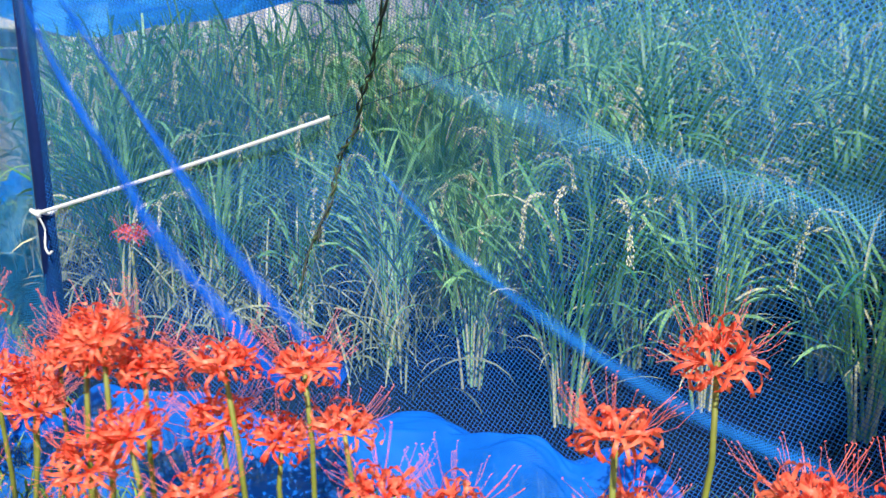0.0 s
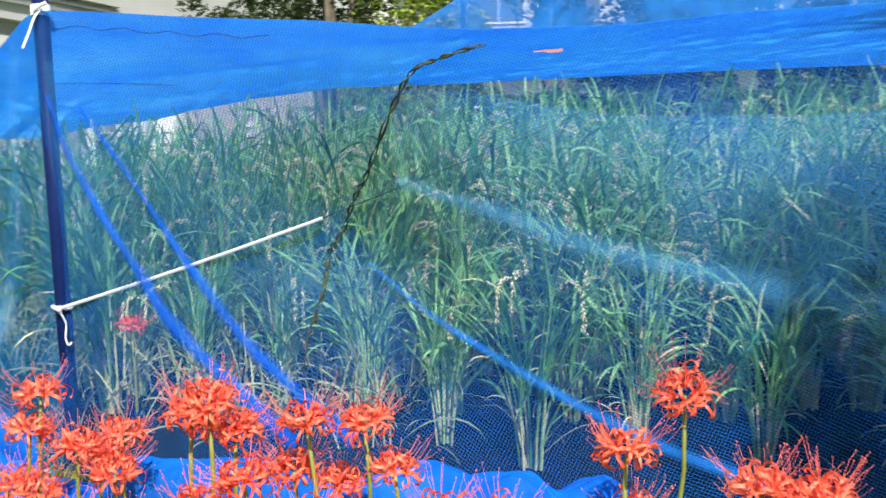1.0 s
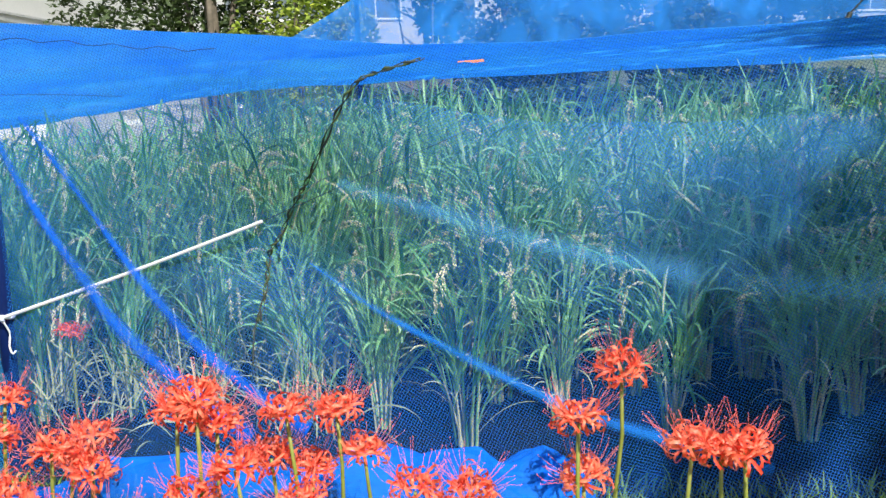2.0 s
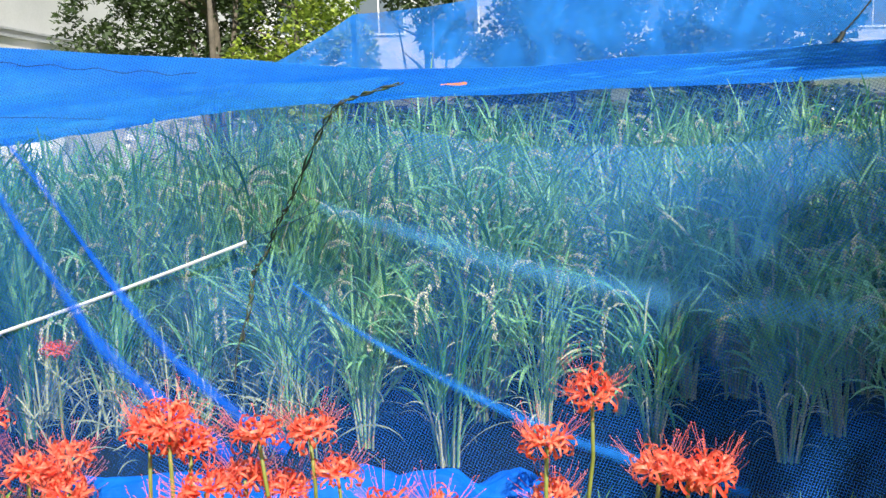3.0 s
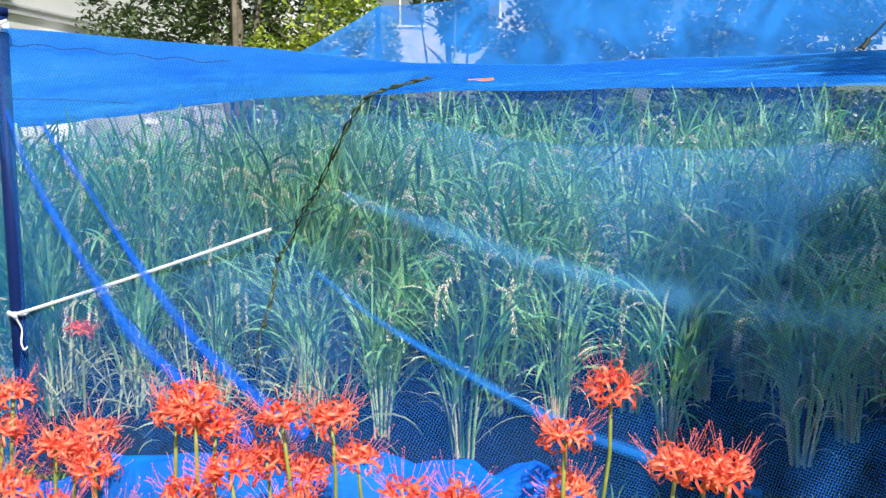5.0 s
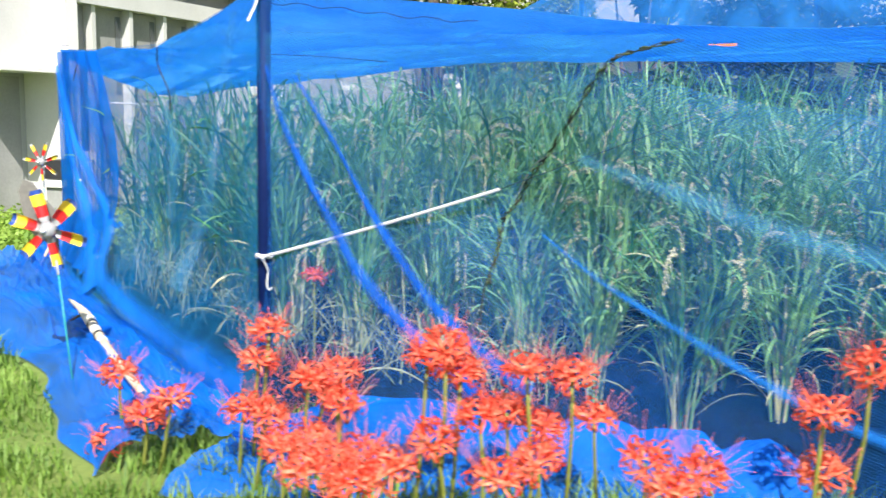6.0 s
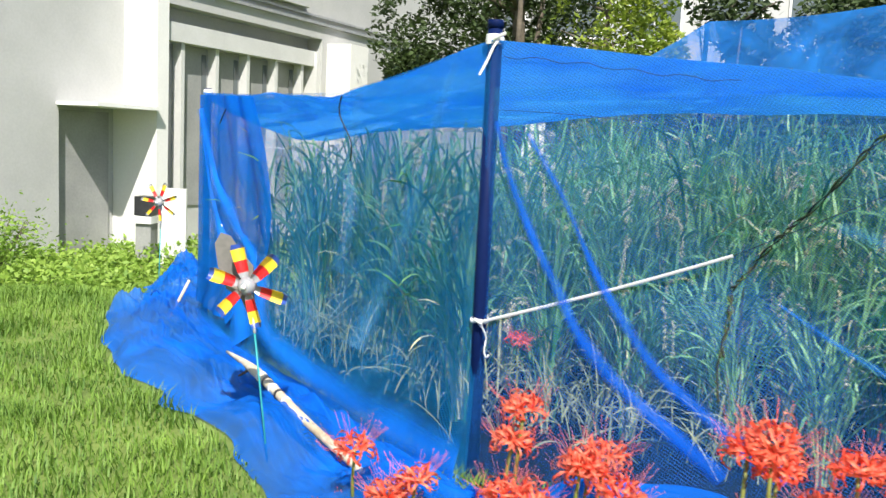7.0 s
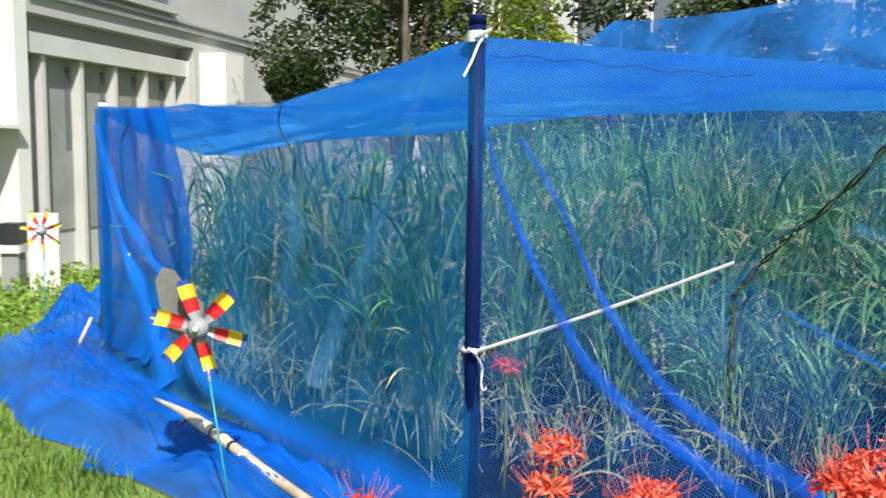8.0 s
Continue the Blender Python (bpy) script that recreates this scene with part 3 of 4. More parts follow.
def rice_meshes(seed):
    """A tussock: straw-coloured sheaths at the foot, green stems, leaves from their joints, ears bowed over."""
    random.seed(seed)
    leaf, straw, ear = Soup(), Soup(), Soup()
    dry = 0.30 if seed % 3 == 0 else 0.10
    for k in range(17):
        a = rnd(0, 2 * math.pi)
        d = Vector((math.cos(a), math.sin(a), 0))
        lean, h = abs(random.gauss(0.17, 0.10)), rnd(0.50, 0.78)
        root = d * rnd(0.0, 0.055)

        def stem(t):
            return root + d * (lean * h * t * (0.55 + 0.45 * t)) + Vector((0, 0, h * t))
        cut = rnd(0.30, 0.46)
        (leaf if k % 5 < 2 else straw).tube([stem(cut * t) for t in (0, 0.5, 1)], [0.0058, 0.0052, 0.0042], 5, False)
        leaf.tube([stem(cut + (1 - cut) * t) for t in (0, 0.5, 1)], [0.0040, 0.0032, 0.0022], 4, False)
        for j in range(4):
            b = a + random.gauss(0, 0.9)
            e = Vector((math.cos(b), math.sin(b), 0))
            at = rnd(0.32, 0.55) if j == 0 else rnd(0.5, 1.0)
            bent = random.random() < 0.5
            dead = random.random() < (dry * 2 if j == 0 else dry * 0.3)
            blade(straw if dead else leaf, stem(at), e, rnd(0.85, 1.48) - lean * 0.5, rnd(0.26, 0.50), rnd(0.0050, 0.0092) * (0.6 if dead else 1), rnd(1.3, 2.3) if bent or dead else rnd(0.1, 0.7))
        if k < 3 and not (seed % 4 == 1 and k > 0):
            b = a + random.gauss(0, 0.7)
            e = Vector((math.cos(b), math.sin(b), 0))
            top, p, ang, neck = stem(1.0), stem(1.0), 1.35, []
            bow = rnd(0.26, 0.46)
            for i in range(17):
                neck.append(p.copy())
                p = p + (e * math.cos(ang) + Vector((0, 0, math.sin(ang)))) * 0.024
                ang -= bow * (0.35 + 0.065 * i)
                ang = max(ang, -1.45)
            straw.tube(neck, [0.0016] * 6 + [0.0010] * 11, 3, False)
            for i in range(6, 17):
                dirn = (neck[i] - neck[i - 1]).normalized()
                for q in range(9):
                    out = Vector((rnd(-1, 1), rnd(-1, 1), rnd(-1.2, 0.5))) * 0.0115
                    c = neck[i] + out * rnd(0.3, 1.1) + dirn * rnd(-0.012, 0.012)
                    grain(ear, c, (dirn + out * 25 + Vector((0, 0, -0.4))).normalized() * 0.0085, 0.0034)
    for k in range(5):
        a = rnd(0, 2 * math.pi)
        d = Vector((math.cos(a), math.sin(a), 0))
        blade(leaf if k else straw, d * 0.05 + Vector((0, 0, rnd(0.22, 0.45))), d, rnd(0.7, 1.35), rnd(0.48, 0.72), rnd(0.0045, 0.0070), rnd(0.9, 2.0))
    for k in range(16):
        a = rnd(0, 2 * math.pi)
        d = Vector((math.cos(a), math.sin(a), 0))
        blade(straw, d * 0.045 + Vector((0, 0, rnd(0.05, 0.30))), d, rnd(0.2, 1.2), rnd(0.12, 0.34), rnd(0.0018, 0.0036), rnd(1.0, 2.6))
    return leaf, straw, ear


def inside(x, y):
    p = Vector((x, y, 0))
    nl, nb = Vector((0.753, 0.657, 0)), Vector((0.345, 0.938, 0))
    if p.dot(OUTN) < 0.16 or p.dot(nl) < 0.34:
        return False
    if (p - RC).dot(nb) > -0.3:
        return False
    q = (RC - LEFT_POST).normalized()
    return (p - LEFT_POST).cross(q).z > 0.25


variants = [rice_meshes(40 + k) for k in range(10)]
clumps = []
random.seed(5)
first_row = [(1.33, 0.20), (1.64, -0.06), (2.05, 0.10), (2.46, -0.06), (2.89, -0.30), (3.32, -0.40), (3.75, -0.48), (4.2, -0.6), (0.96, 0.62), (0.62, 0.58), (0.26, 0.66), (-0.10, 0.92)]
for x, y in first_row:
    clumps.append((Vector((x, y, 0)), rnd(0, 360), 0.86 + rnd(-0.03, 0.04), 0.82 + rnd(-0.03, 0.05)))
for r in range(1, 21):
    for c in range(58):
        p = FRONT * (-2.6 + 0.29 * c + rnd(-0.06, 0.06)) + OUTN * (0.30 + 0.30 * r + rnd(-0.05, 0.05))
        if p.x < 6.6 and inside(p.x, p.y) and all((p.x - x) ** 2 + (p.y - y) ** 2 > 0.07 for x, y in first_row):
            depth = p.dot(OUTN)
            if depth < 1.0 and 1.1 < p.x and (r + c) % 2 == 0:
                continue
            high = along(depth, [(0.0, 0.80), (0.6, 0.88), (1.2, 1.04), (2.0, 1.27), (3.0, 1.45), (5.0, 1.56)])
            if p.x < 0.9:
                high = max(high, along(depth, [(0.0, 0.96), (0.8, 1.15), (1.6, 1.30), (2.5, 1.38)]))
            if p.x < 0.4:
                high = min(high, 1.36)
            clumps.append((p, rnd(0, 360), rnd(0.92, 1.12), rnd(0.94, 1.07) * high))
clumps.sort(key=lambda c: (c[0] - Vector((0.8, -1.0, 0))).length)
protos = []


def stand(p, a):
    """A plant's pose; those by the dent in the net lean away from it."""
    lean = -7.0 if 0.2 < p.x < 1.8 and p.y < 0.95 - 0.25 * p.x else 0.0
    return Matrix.Translation((p.x, p.y, 0.03)) @ pose(0, 0, 0, lean, 0, 0) @ pose(0, 0, 0, 0, 0, a)


for k, (p, a, wide, high) in enumerate(clumps[:290]):
    if k < len(variants):
        e = empty("rice_plant", stand(p, a), "green rice plant with drooping ripening ears in the paddy", "rice plant", "rice plants in the plot")
        for nm, sp, mt, lb in zip(("leaf_tuft", "straw", "ear"), variants[k], (RICE, STRAW, GRAIN), ("", "dry straw-coloured stalks", "pale ripening rice ears")):
            part(nm, sp, mt, e, lb)["kind"] = "stuff"
        e.scale = (wide, wide, high)
        protos.append(e)
    else:
        o = copy_thing(protos[(k * 7) % len(protos)], stand(p, a))
        o.scale = (wide, wide, high)
for nm, mt, idx, lb in (("far_rice_leaves", RICE, 0, "dense green rice leaves in the back of the plot"), ("far_rice_ears", GRAIN, 2, "pale ripening rice ears in the back of the plot")):
    s = Soup()
    for k, (p, a, wide, high) in enumerate(clumps[290:] if idx == 0 else clumps[290::2]):
        m = Matrix.Translation((p.x, p.y, 0.03)) @ pose(0, 0, 0, 0, 0, a) @ Matrix.Diagonal((wide, wide, high, 1))
        src = variants[k % len(variants)][idx]
        b = len(s.v)
        s.v.extend(tuple(m @ Vector(q)) for q in src.v)
        s.f.extend(tuple(i + b for i in fc) for fc in src.f)
    if s.v:
        solo(nm, s, mt, lb, "rice", "stuff")


litter = Soup()
random.seed(17)
for k in range(620):
    if k % 5 < 3:
        u = rnd(0.06, 0.96)
        p = LEFT_POST * u + Vector((0.753, 0.657, 0)) * rnd(0.06, 0.55)
    else:
        p = FRONT * rnd(0.05, 1.15) + OUTN * rnd(0.30, 0.85)
    a = rnd(0, 2 * math.pi)
    blade(litter, (p.x, p.y, rnd(0.02, 0.24)), Vector((math.cos(a), math.sin(a), 0)), rnd(0.5, 1.5), rnd(0.14, 0.42), rnd(0.0022, 0.0050), rnd(0.1, 2.2))
solo("dry_straw", litter, LITTER, "tangled dry straw and dead leaves at the foot of the rice", "straw", "stuff")


# ---- spider lilies ----
def lily_meshes(seed):
    random.seed(seed)
    florets = []
    stam = Soup()
    n = random.choice((8, 9, 10))
    for k in range(n):
        s = Soup()
        a = 2 * math.pi * k / n + rnd(-0.2, 0.2)
        axis = Vector((math.cos(a), math.sin(a), rnd(-0.05, 0.8))).normalized()
        root = axis * 0.012
        s.v.append(tuple(root))
        side = axis.cross(Vector((0, 0, 1))).normalized()
        up = side.cross(axis)
        for j in range(6):
            b = 2 * math.pi * j / 6 + rnd(-0.3, 0.3)
            rad = side * math.cos(b) + up * math.sin(b)
            tang = axis.cross(rad).normalized()
            L, w = rnd(0.062, 0.094), rnd(0.0017, 0.0023)
            curl = rnd(0.9, 2.1)
            pts, ang, p = [], 0.25, root + axis * 0.008
            pts.append(p.copy())
            for i in range(8):
                p = p + (axis * math.cos(ang) + rad * math.sin(ang)) * (L / 8)
                pts.append(p.copy())
                ang += curl * (0.12 + 0.085 * i)
            rows = []
            for i, q in enumerate(pts[1:], 1):
                ww = w * (0.45 + 1.3 * math.sin(math.pi * min(1, i / 8 * 0.85 + 0.1))) * (1 if i < 8 else 0.5)
                rip = 0.0042 * math.sin(i * 2.4 + j * 1.7 + k)
                rows.append([q - tang * ww + rad * rip, q - axis * 0.001, q + tang * ww - rad * rip])
            s.quadstrip(rows)
            n0 = len(s.v) - len(rows) * 3
            s.f.extend(((0, n0 + 1, n0), (0, n0 + 2, n0 + 1)))
        florets.append(s)
        for j in range(5):
            b = rnd(-0.9, 0.9)
            d = (axis + side * 0.28 * math.sin(b * 1.5) + Vector((0, 0, rnd(-0.25, 0.25)))).normalized()
            L = rnd(0.068, 0.100)
            pts = [root + d * (L * t) + Vector((0, 0, 0.026 * t * t * t * rnd(0.2, 1.5))) for t in (0, 0.25, 0.5, 0.75, 1.0)]
            stam.tube(pts, [0.0005, 0.0005, 0.0004, 0.0004, 0.0003], 3, False)
            stam.tube([pts[-1], pts[-1] + Vector((0.002, 0.001, 0.002))], 0.0008, 4)
    return florets, stam


LILY_VARIANTS = [lily_meshes(70 + k) for k in range(6)]
LILY_MESH = [([s.mesh("floret", PETAL) for s in fl], st.mesh("stamen_tuft", STAMEN)) for fl, st in LILY_VARIANTS]


def lily(x, y, z, k, size=1.0, lean=(0.0, 0.0)):
    random.seed(500 + k)
    base = Vector((x - lean[0], y - lean[1], ground_z(x, y) - 0.01))
    e = empty("spider_lily", base, "bright red spider lily in full bloom on a bare green stem", "flower", "red spider lilies before the net")
    top = Vector((x, y, z)) - base
    s = Soup()
    s.tube([(0, 0, 0), top * 0.35 + Vector((rnd(-0.01, 0.01), rnd(-0.01, 0.01), 0)), top * 0.7 + Vector((rnd(-0.01, 0.01), 0, 0)), top], [0.0065, 0.006, 0.0055, 0.005], 8)
    part("stem", s, SCAPE, e)
    turn = pose(0, 0, 0, rnd(-12, 12), rnd(-12, 12), rnd(0, 360)).to_3x3().to_4x4() @ Matrix.Scale(size, 4)
    fl, st = LILY_MESH[k % len(LILY_MESH)]
    for m in fl:
        o = new("floret", m)
        o.parent = e
        o.matrix_local = Matrix.Translation(top) @ turn
    o = new("stamen_tuft", st)
    o["kind"] = "stuff"
    o.parent = e
    o["label"] = "long thin upturned red stamens"
    o.matrix_local = Matrix.Translation(top) @ turn
    return e


LILIES = [
    (0.19, -0.60, 0.48), (0.16, -0.62, 0.38), (0.14, -0.72, 0.25), (0.23, -0.74, 0.25), (0.47, -0.80, 0.32),
    (0.39, -0.68, 0.32), (-0.33, -0.58, 0.30), (-0.21, -0.66, 0.19), (-0.12, -0.66, 0.24), (-0.36, -0.60, 0.07),
    (0.38, -1.15, 0.31), (0.45, -1.10, 0.31), (0.49, -1.33, 0.33), (0.54, -1.25, 0.32), (0.62, -1.25, 0.34),
    (0.70, -1.38, 0.36), (0.61, -1.40, 0.34), (0.78, -1.10, 0.34), (0.95, -1.38, 0.36), (1.05, -1.20, 0.34),
    (1.34, -1.09, 0.31), (1.48, -1.13, 0.31), (1.37, -1.30, 0.32), (1.77, -1.15, 0.33), (2.01, -1.27, 0.44),
    (2.11, -1.34, 0.44), (2.07, -1.30, 0.42), (0.75, -1.02, 0.54), (0.84, -0.97, 0.49), (0.80, -1.04, 0.58),
    (1.02, -1.00, 0.51), (1.15, -0.92, 0.48), (0.44, -0.65, 0.37), (0.36, -0.77, 0.38), (0.97, -0.93, 0.37),
    (0.90, -1.15, 0.43), (1.22, -0.90, 0.35), (1.08, -0.88, 0.31), (1.74, -1.21, 0.50), (1.91, -1.04, 0.58),
]
for k, (x, y, z) in enumerate(LILIES):
    lily(x, y, z, k, 1.14, (rnd(-0.05, 0.05), rnd(-0.04, 0.04)))
inner = lily(0.14, 0.25, 0.50, 60, 0.9)
inner["label"] = "red spider lily standing inside the net, tinted purple"


# ---- building ----
A2, N2 = Vector((0.316, 0.949, 0)), Vector((0.949, -0.316, 0))
C1 = Vector((-5.12, 8.25, 0))
BM = Matrix(((A2.x, N2.x, 0, C1.x), (A2.y, N2.y, 0, C1.y), (0, 0, 1, 0), (0, 0, 0, 1)))
GZ = -0.5


def bbox(name, lo, hi, mat, parent, label=""):
    s = Soup()
    s.box(lo, hi, BM)
    return part(name, s, mat, parent, label, smooth=False)


house = empty("grey_building", (0, 0, 0), "grey rendered building with recessed windows beside the lawn", "building")
# coordinates: along the facade, outwards, up
W = 0.60
bbox("wall", (-9, -4, 1.60), (0, -W, 6), CONCRETE, house)
bbox("wall", (-9, -4, GZ), (-1.10, -W, 1.60), CONCRETE, house)
bbox("wall", (-1.10, -4, GZ), (0, -W - 0.2, 1.60), CONCRETE, house)
bbox("door", (-1.04, -W - 0.2, GZ), (-0.12, -W - 0.16, 1.50), PANEL, house, "plain grey steel door in a shaded recess")
bbox("canopy", (-1.14, -W - 0.2, 1.55), (-0.004, 0.12, 1.596), WHITEWALL, house, "thin white canopy slab")
bbox("groove", (-9, -W, 3.05), (0, -W + 0.006, 3.09), METAL, house, "dark joint line in the wall")
# White here stands in for full sun on the end of the grey wall.
bbox("pier", (0.0, -4, GZ), (0.22, 0, 6), WHITEWALL, house, "end wall coloured white as if in full sun")
bbox("wall", (0.22, -4, 3.02), (14, 0, 6), CONCRETE, house)
bbox("lintel", (0.22, -0.32, 2.54), (3.90, -0.09, 2.80), MULLION, house)
bbox("soffit", (0.22, -4, 2.80), (4.0, -0.30, 3.02), CONCRETE, house)
bbox("wall", (4.0, -4, GZ), (14, 0, 3.02), CONCRETE, house)
bbox("jamb", (3.90, -0.32, GZ), (4.0, -0.04, 2.80), MULLION, house)
bbox("wall", (0.22, -4, GZ), (3.90, -0.32, 2.54), CONCRETE, house)
for k in range(5):
    x = 0.62 + 0.74 * k
    bbox("mullion", (x, -0.318, GZ), (x + 0.07, -0.14, 2.536), MULLION, house, "pale grey window mullion")
    if k < 4:
        w = bbox("window", (x + 0.075, -0.318, 0.2), (x + 0.735, -0.295, 2.52), PANEL, house, "grey boarded window panel")
        bbox("pane", (x + 0.60, -0.293, 1.3), (x + 0.70, -0.288, 2.44), GLASS, w, "narrow dark window pane")
bbox("panel", (0.225, -0.318, GZ), (0.615, -0.297, 2.52), PANEL, house, "grey panel beside the end wall")
# The bay's white also paints the sun on its near end.
bbox("bay", (4.15, 0.003, GZ), (4.75, 0.50, 2.96), WHITEWALL, house, "boxed-out bay coloured white as if in full sun")
bbox("pipe", (0.22, 0.003, 3.24), (14, 0.06, 3.29), METAL, house, "grey conduit along the wall")
bbox("pipe", (0.22, 0.003, 3.36), (14, 0.05, 3.40), METAL, house, "grey conduit along the wall")
bbox("ledge", (0.22, 0.003, 3.46), (3.4, 0.14, 3.56), CONCRETE, house, "balcony ledge")
for k in range(4):
    w = bbox("window", (0.5 + 0.7 * k, 0.003, 3.56), (1.12 + 0.7 * k, 0.03, 4.7), GLASS, house, "dark upper window")
    bbox("frame", (1.12 + 0.7 * k, 0.003, 3.56), (1.18 + 0.7 * k, 0.05, 4.7), METAL, house)

# ---- trees ----


def tree(name, x, y, height, crown, leafmat, label, seed, n=9000, leaf=0.07, trunk=0.14):
    random.seed(seed)
    z0 = ground_z(x, y)
    e = empty(name, (x, y, z0), label, "tree")
    t = Soup()
    t.tube([(0, 0, -0.1), (0.05, 0, height * 0.3), (-0.03, 0.05, height * 0.6), (0.02, 0, height * 0.9)], [trunk, trunk * 0.8, trunk * 0.55, trunk * 0.2], 10)
    for k in range(12):
        a, h = rnd(0, 2 * math.pi), height * rnd(0.25, 0.8)
        L = rnd(0.4, 0.9) * max(c[3] for c in crown)
        t.tube([(0, 0, h), (math.cos(a) * L * 0.5, math.sin(a) * L * 0.5, h + L * 0.25), (math.cos(a) * L, math.sin(a) * L, h + L * 0.45)], [trunk * 0.4, trunk * 0.25, trunk * 0.08], 6)
    for k in range(3):
        a = 2.1 * k + 0.6
        t.tube([(0, 0, height * 0.14), (math.cos(a) * 0.22, math.sin(a) * 0.22, height * 0.32), (math.cos(a) * 0.5, math.sin(a) * 0.5, height * 0.62)], [trunk * 0.5, trunk * 0.4, trunk * 0.15], 8)
    part("trunk", t, BARK, e)
    s = Soup()
    for k in range(n):
        cx, cy, cz, r, rz = random.choice(crown)
        while True:
            d = Vector((rnd(-1, 1), rnd(-1, 1), rnd(-1, 1)))
            if 0.25 < d.length < 1:
                break
        q = Vector((cx + d.x * r, cy + d.y * r, cz + d.z * rz))
        if wob(q.x, q.y, q.z + seed, 1.6) < -0.08 or q.z < 0.3:
            continue
        u = Vector((rnd(-1, 1), rnd(-1, 1), rnd(-0.6, 0.6))).normalized()
        w = u.cross(Vector((rnd(-1, 1), rnd(-1, 1), rnd(-1, 1)))).normalized()
        L = leaf * rnd(0.6, 1.4)
        b = len(s.v)
        s.v.extend(tuple(p) for p in (q - u * L, q + w * L * 0.42, q + u * L, q - w * L * 0.42))
        s.f.append((b, b + 1, b + 2, b + 3))
    part("crown", s, leafmat, e, smooth=False)
    return e


tree("tree", -0.35, 9.9, 7.5, [(-1.3, 0.3, 3.4, 1.0, 0.9), (-0.3, 0.5, 3.9, 1.1, 1.2), (0.4, 0.6, 3.7, 1.0, 1.4), (-0.8, 0.3, 5.0, 1.6, 1.4), (0.6, 0.7, 5.0, 1.4, 1.5), (-1.5, 0.2, 2.75, 0.5, 0.4), (0.3, 0.7, 2.6, 0.7, 0.6)], DARKLEAF, "dense dark green broadleaf tree beside the building", 11, 44000, 0.050)
tree("tree", 0.9, 8.9, 5.0, [(0, 0, 3.1, 0.85, 1.0), (0.55, 0, 2.9, 0.55, 0.7), (-0.4, 0, 2.5, 0.7, 0.9), (0.1, 0, 4.0, 0.9, 0.8), (0.1, 0.1, 1.9, 0.7, 0.6)], LIGHTLEAF, "small yellow-green maple-like tree in sun", 12, 22000, 0.045, 0.07)
tree("tree", 5.4, 13.2, 6.5, [(0, 0, 3.4, 1.4, 1.5), (0.8, 0, 4.3, 1.2, 1.3), (-0.9, 0, 2.8, 0.9, 0.9), (0.2, 0, 2.2, 1.1, 0.8)], DARKLEAF, "dark green tree behind the netted plot", 13, 44000, 0.07)
tree("tree", 9.2, 13.0, 7.0, [(0, 0, 3.6, 1.6, 1.7), (1.2, 0, 4.3, 1.3, 1.3), (-1.2, 0, 3.0, 1.1, 1.0), (0.4, 0, 2.0, 1.4, 0.9)], DARKLEAF, "dark green tree behind the netted plot", 14, 44000, 0.075)
tree("tree", 2.9, 11.0, 6.0, [(0, 0, 4.2, 0.8, 0.7), (0.3, 0, 3.5, 0.5, 0.4), (-0.3, 0, 5.0, 0.9, 0.8)], DARKLEAF, "slim bare-trunked tree behind the netted plot", 15, 3500, 0.07, 0.08)

# ---- far buildings ----

# Unseen tree added behind the camera to cast shade on the plot's right.
tree("tree", 5.40, -5.34, 7.0, [(-0.9, 1.5, 5.6, 1.0, 0.9), (0.2, 1.7, 5.8, 1.2, 1.0), (1.5, 1.4, 5.6, 1.2, 1.0), (-0.4, 1.4, 4.9, 0.8, 0.6), (0.8, 0.6, 6.4, 1.3, 0.8), (-1.4, -0.1, 5.7, 0.6, 0.6), (-0.8, -0.2, 5.8, 0.8, 0.8), (0.3, -0.2, 5.7, 1.0, 1.0)], DARKLEAF, "unseen broadleaf tree added to shade part of the plot", 16, 12500, 0.10, 0.16)

# Leaf mass added to block the bright building below the roof edge.
hedge = Soup()
random.seed(31)
for k in range(60000):
    x = rnd(1.5, 16)
    y = 8.6 - 0.2 * (x - 2) + rnd(-0.45, 0.45)
    z = rnd(-0.3, 1.78 + 0.2 * wob(x * 1.5, y))
    u = Vector((rnd(-1, 1), rnd(-1, 1), rnd(-0.5, 0.6))).normalized()
    w = u.cross(Vector((rnd(-1, 1), rnd(-1, 1), rnd(-1, 1)))).normalized()
    L = rnd(0.035, 0.07)
    p = Vector((x, y, z))
    b = len(hedge.v)
    hedge.v.extend(tuple(q) for q in (p - u * L, p + w * L * 0.5, p + u * L, p - w * L * 0.5))
    hedge.f.append((b, b + 1, b + 2, b + 3))
solo("hedge", hedge, HEDGELEAF, "dark green hedge added behind the plot to hide bright walls", "hedge", "stuff", smooth=False)

far_house = empty("white_building", (0, 0, 0), "pale building with window rows behind the trees", "building")


def fbox(name, lo, hi, mat, label=""):
    b = Soup()
    b.box(lo, hi)
    return part(name, b, mat, far_house, label, smooth=False)


fbox("wall", (-3.0, 20, -0.6), (20, 24, 3.0), WHITEWALL)
fbox("wall", (-3.0, 20.25, 3.0), (20, 24, 8.5), CONCRETE)
fbox("canopy", (-3.0, 19.2, 2.85), (20, 20.3, 3.05), WHITEWALL, "white canopy slab")
for k in range(11):
    x = -2.0 + 2.0 * k
    for z in (1.1, 4.2, 6.6):
        d = 20.0 if z < 3 else 20.25
        w = Soup()
        w.box((x, d - 0.05, z), (x + 1.4, d - 0.01, z + 1.3))
        f = part("window", w, WHITEWALL, far_house, "white window frame", smooth=False)
        for q in (0, 1):
            g2 = Soup()
            g2.box((x + 0.06 + 0.66 * q, d - 0.06, z + 0.06), (x + 0.68 + 0.66 * q, d - 0.052, z + 1.24))
            part("pane", g2, GLASS, f, smooth=False)

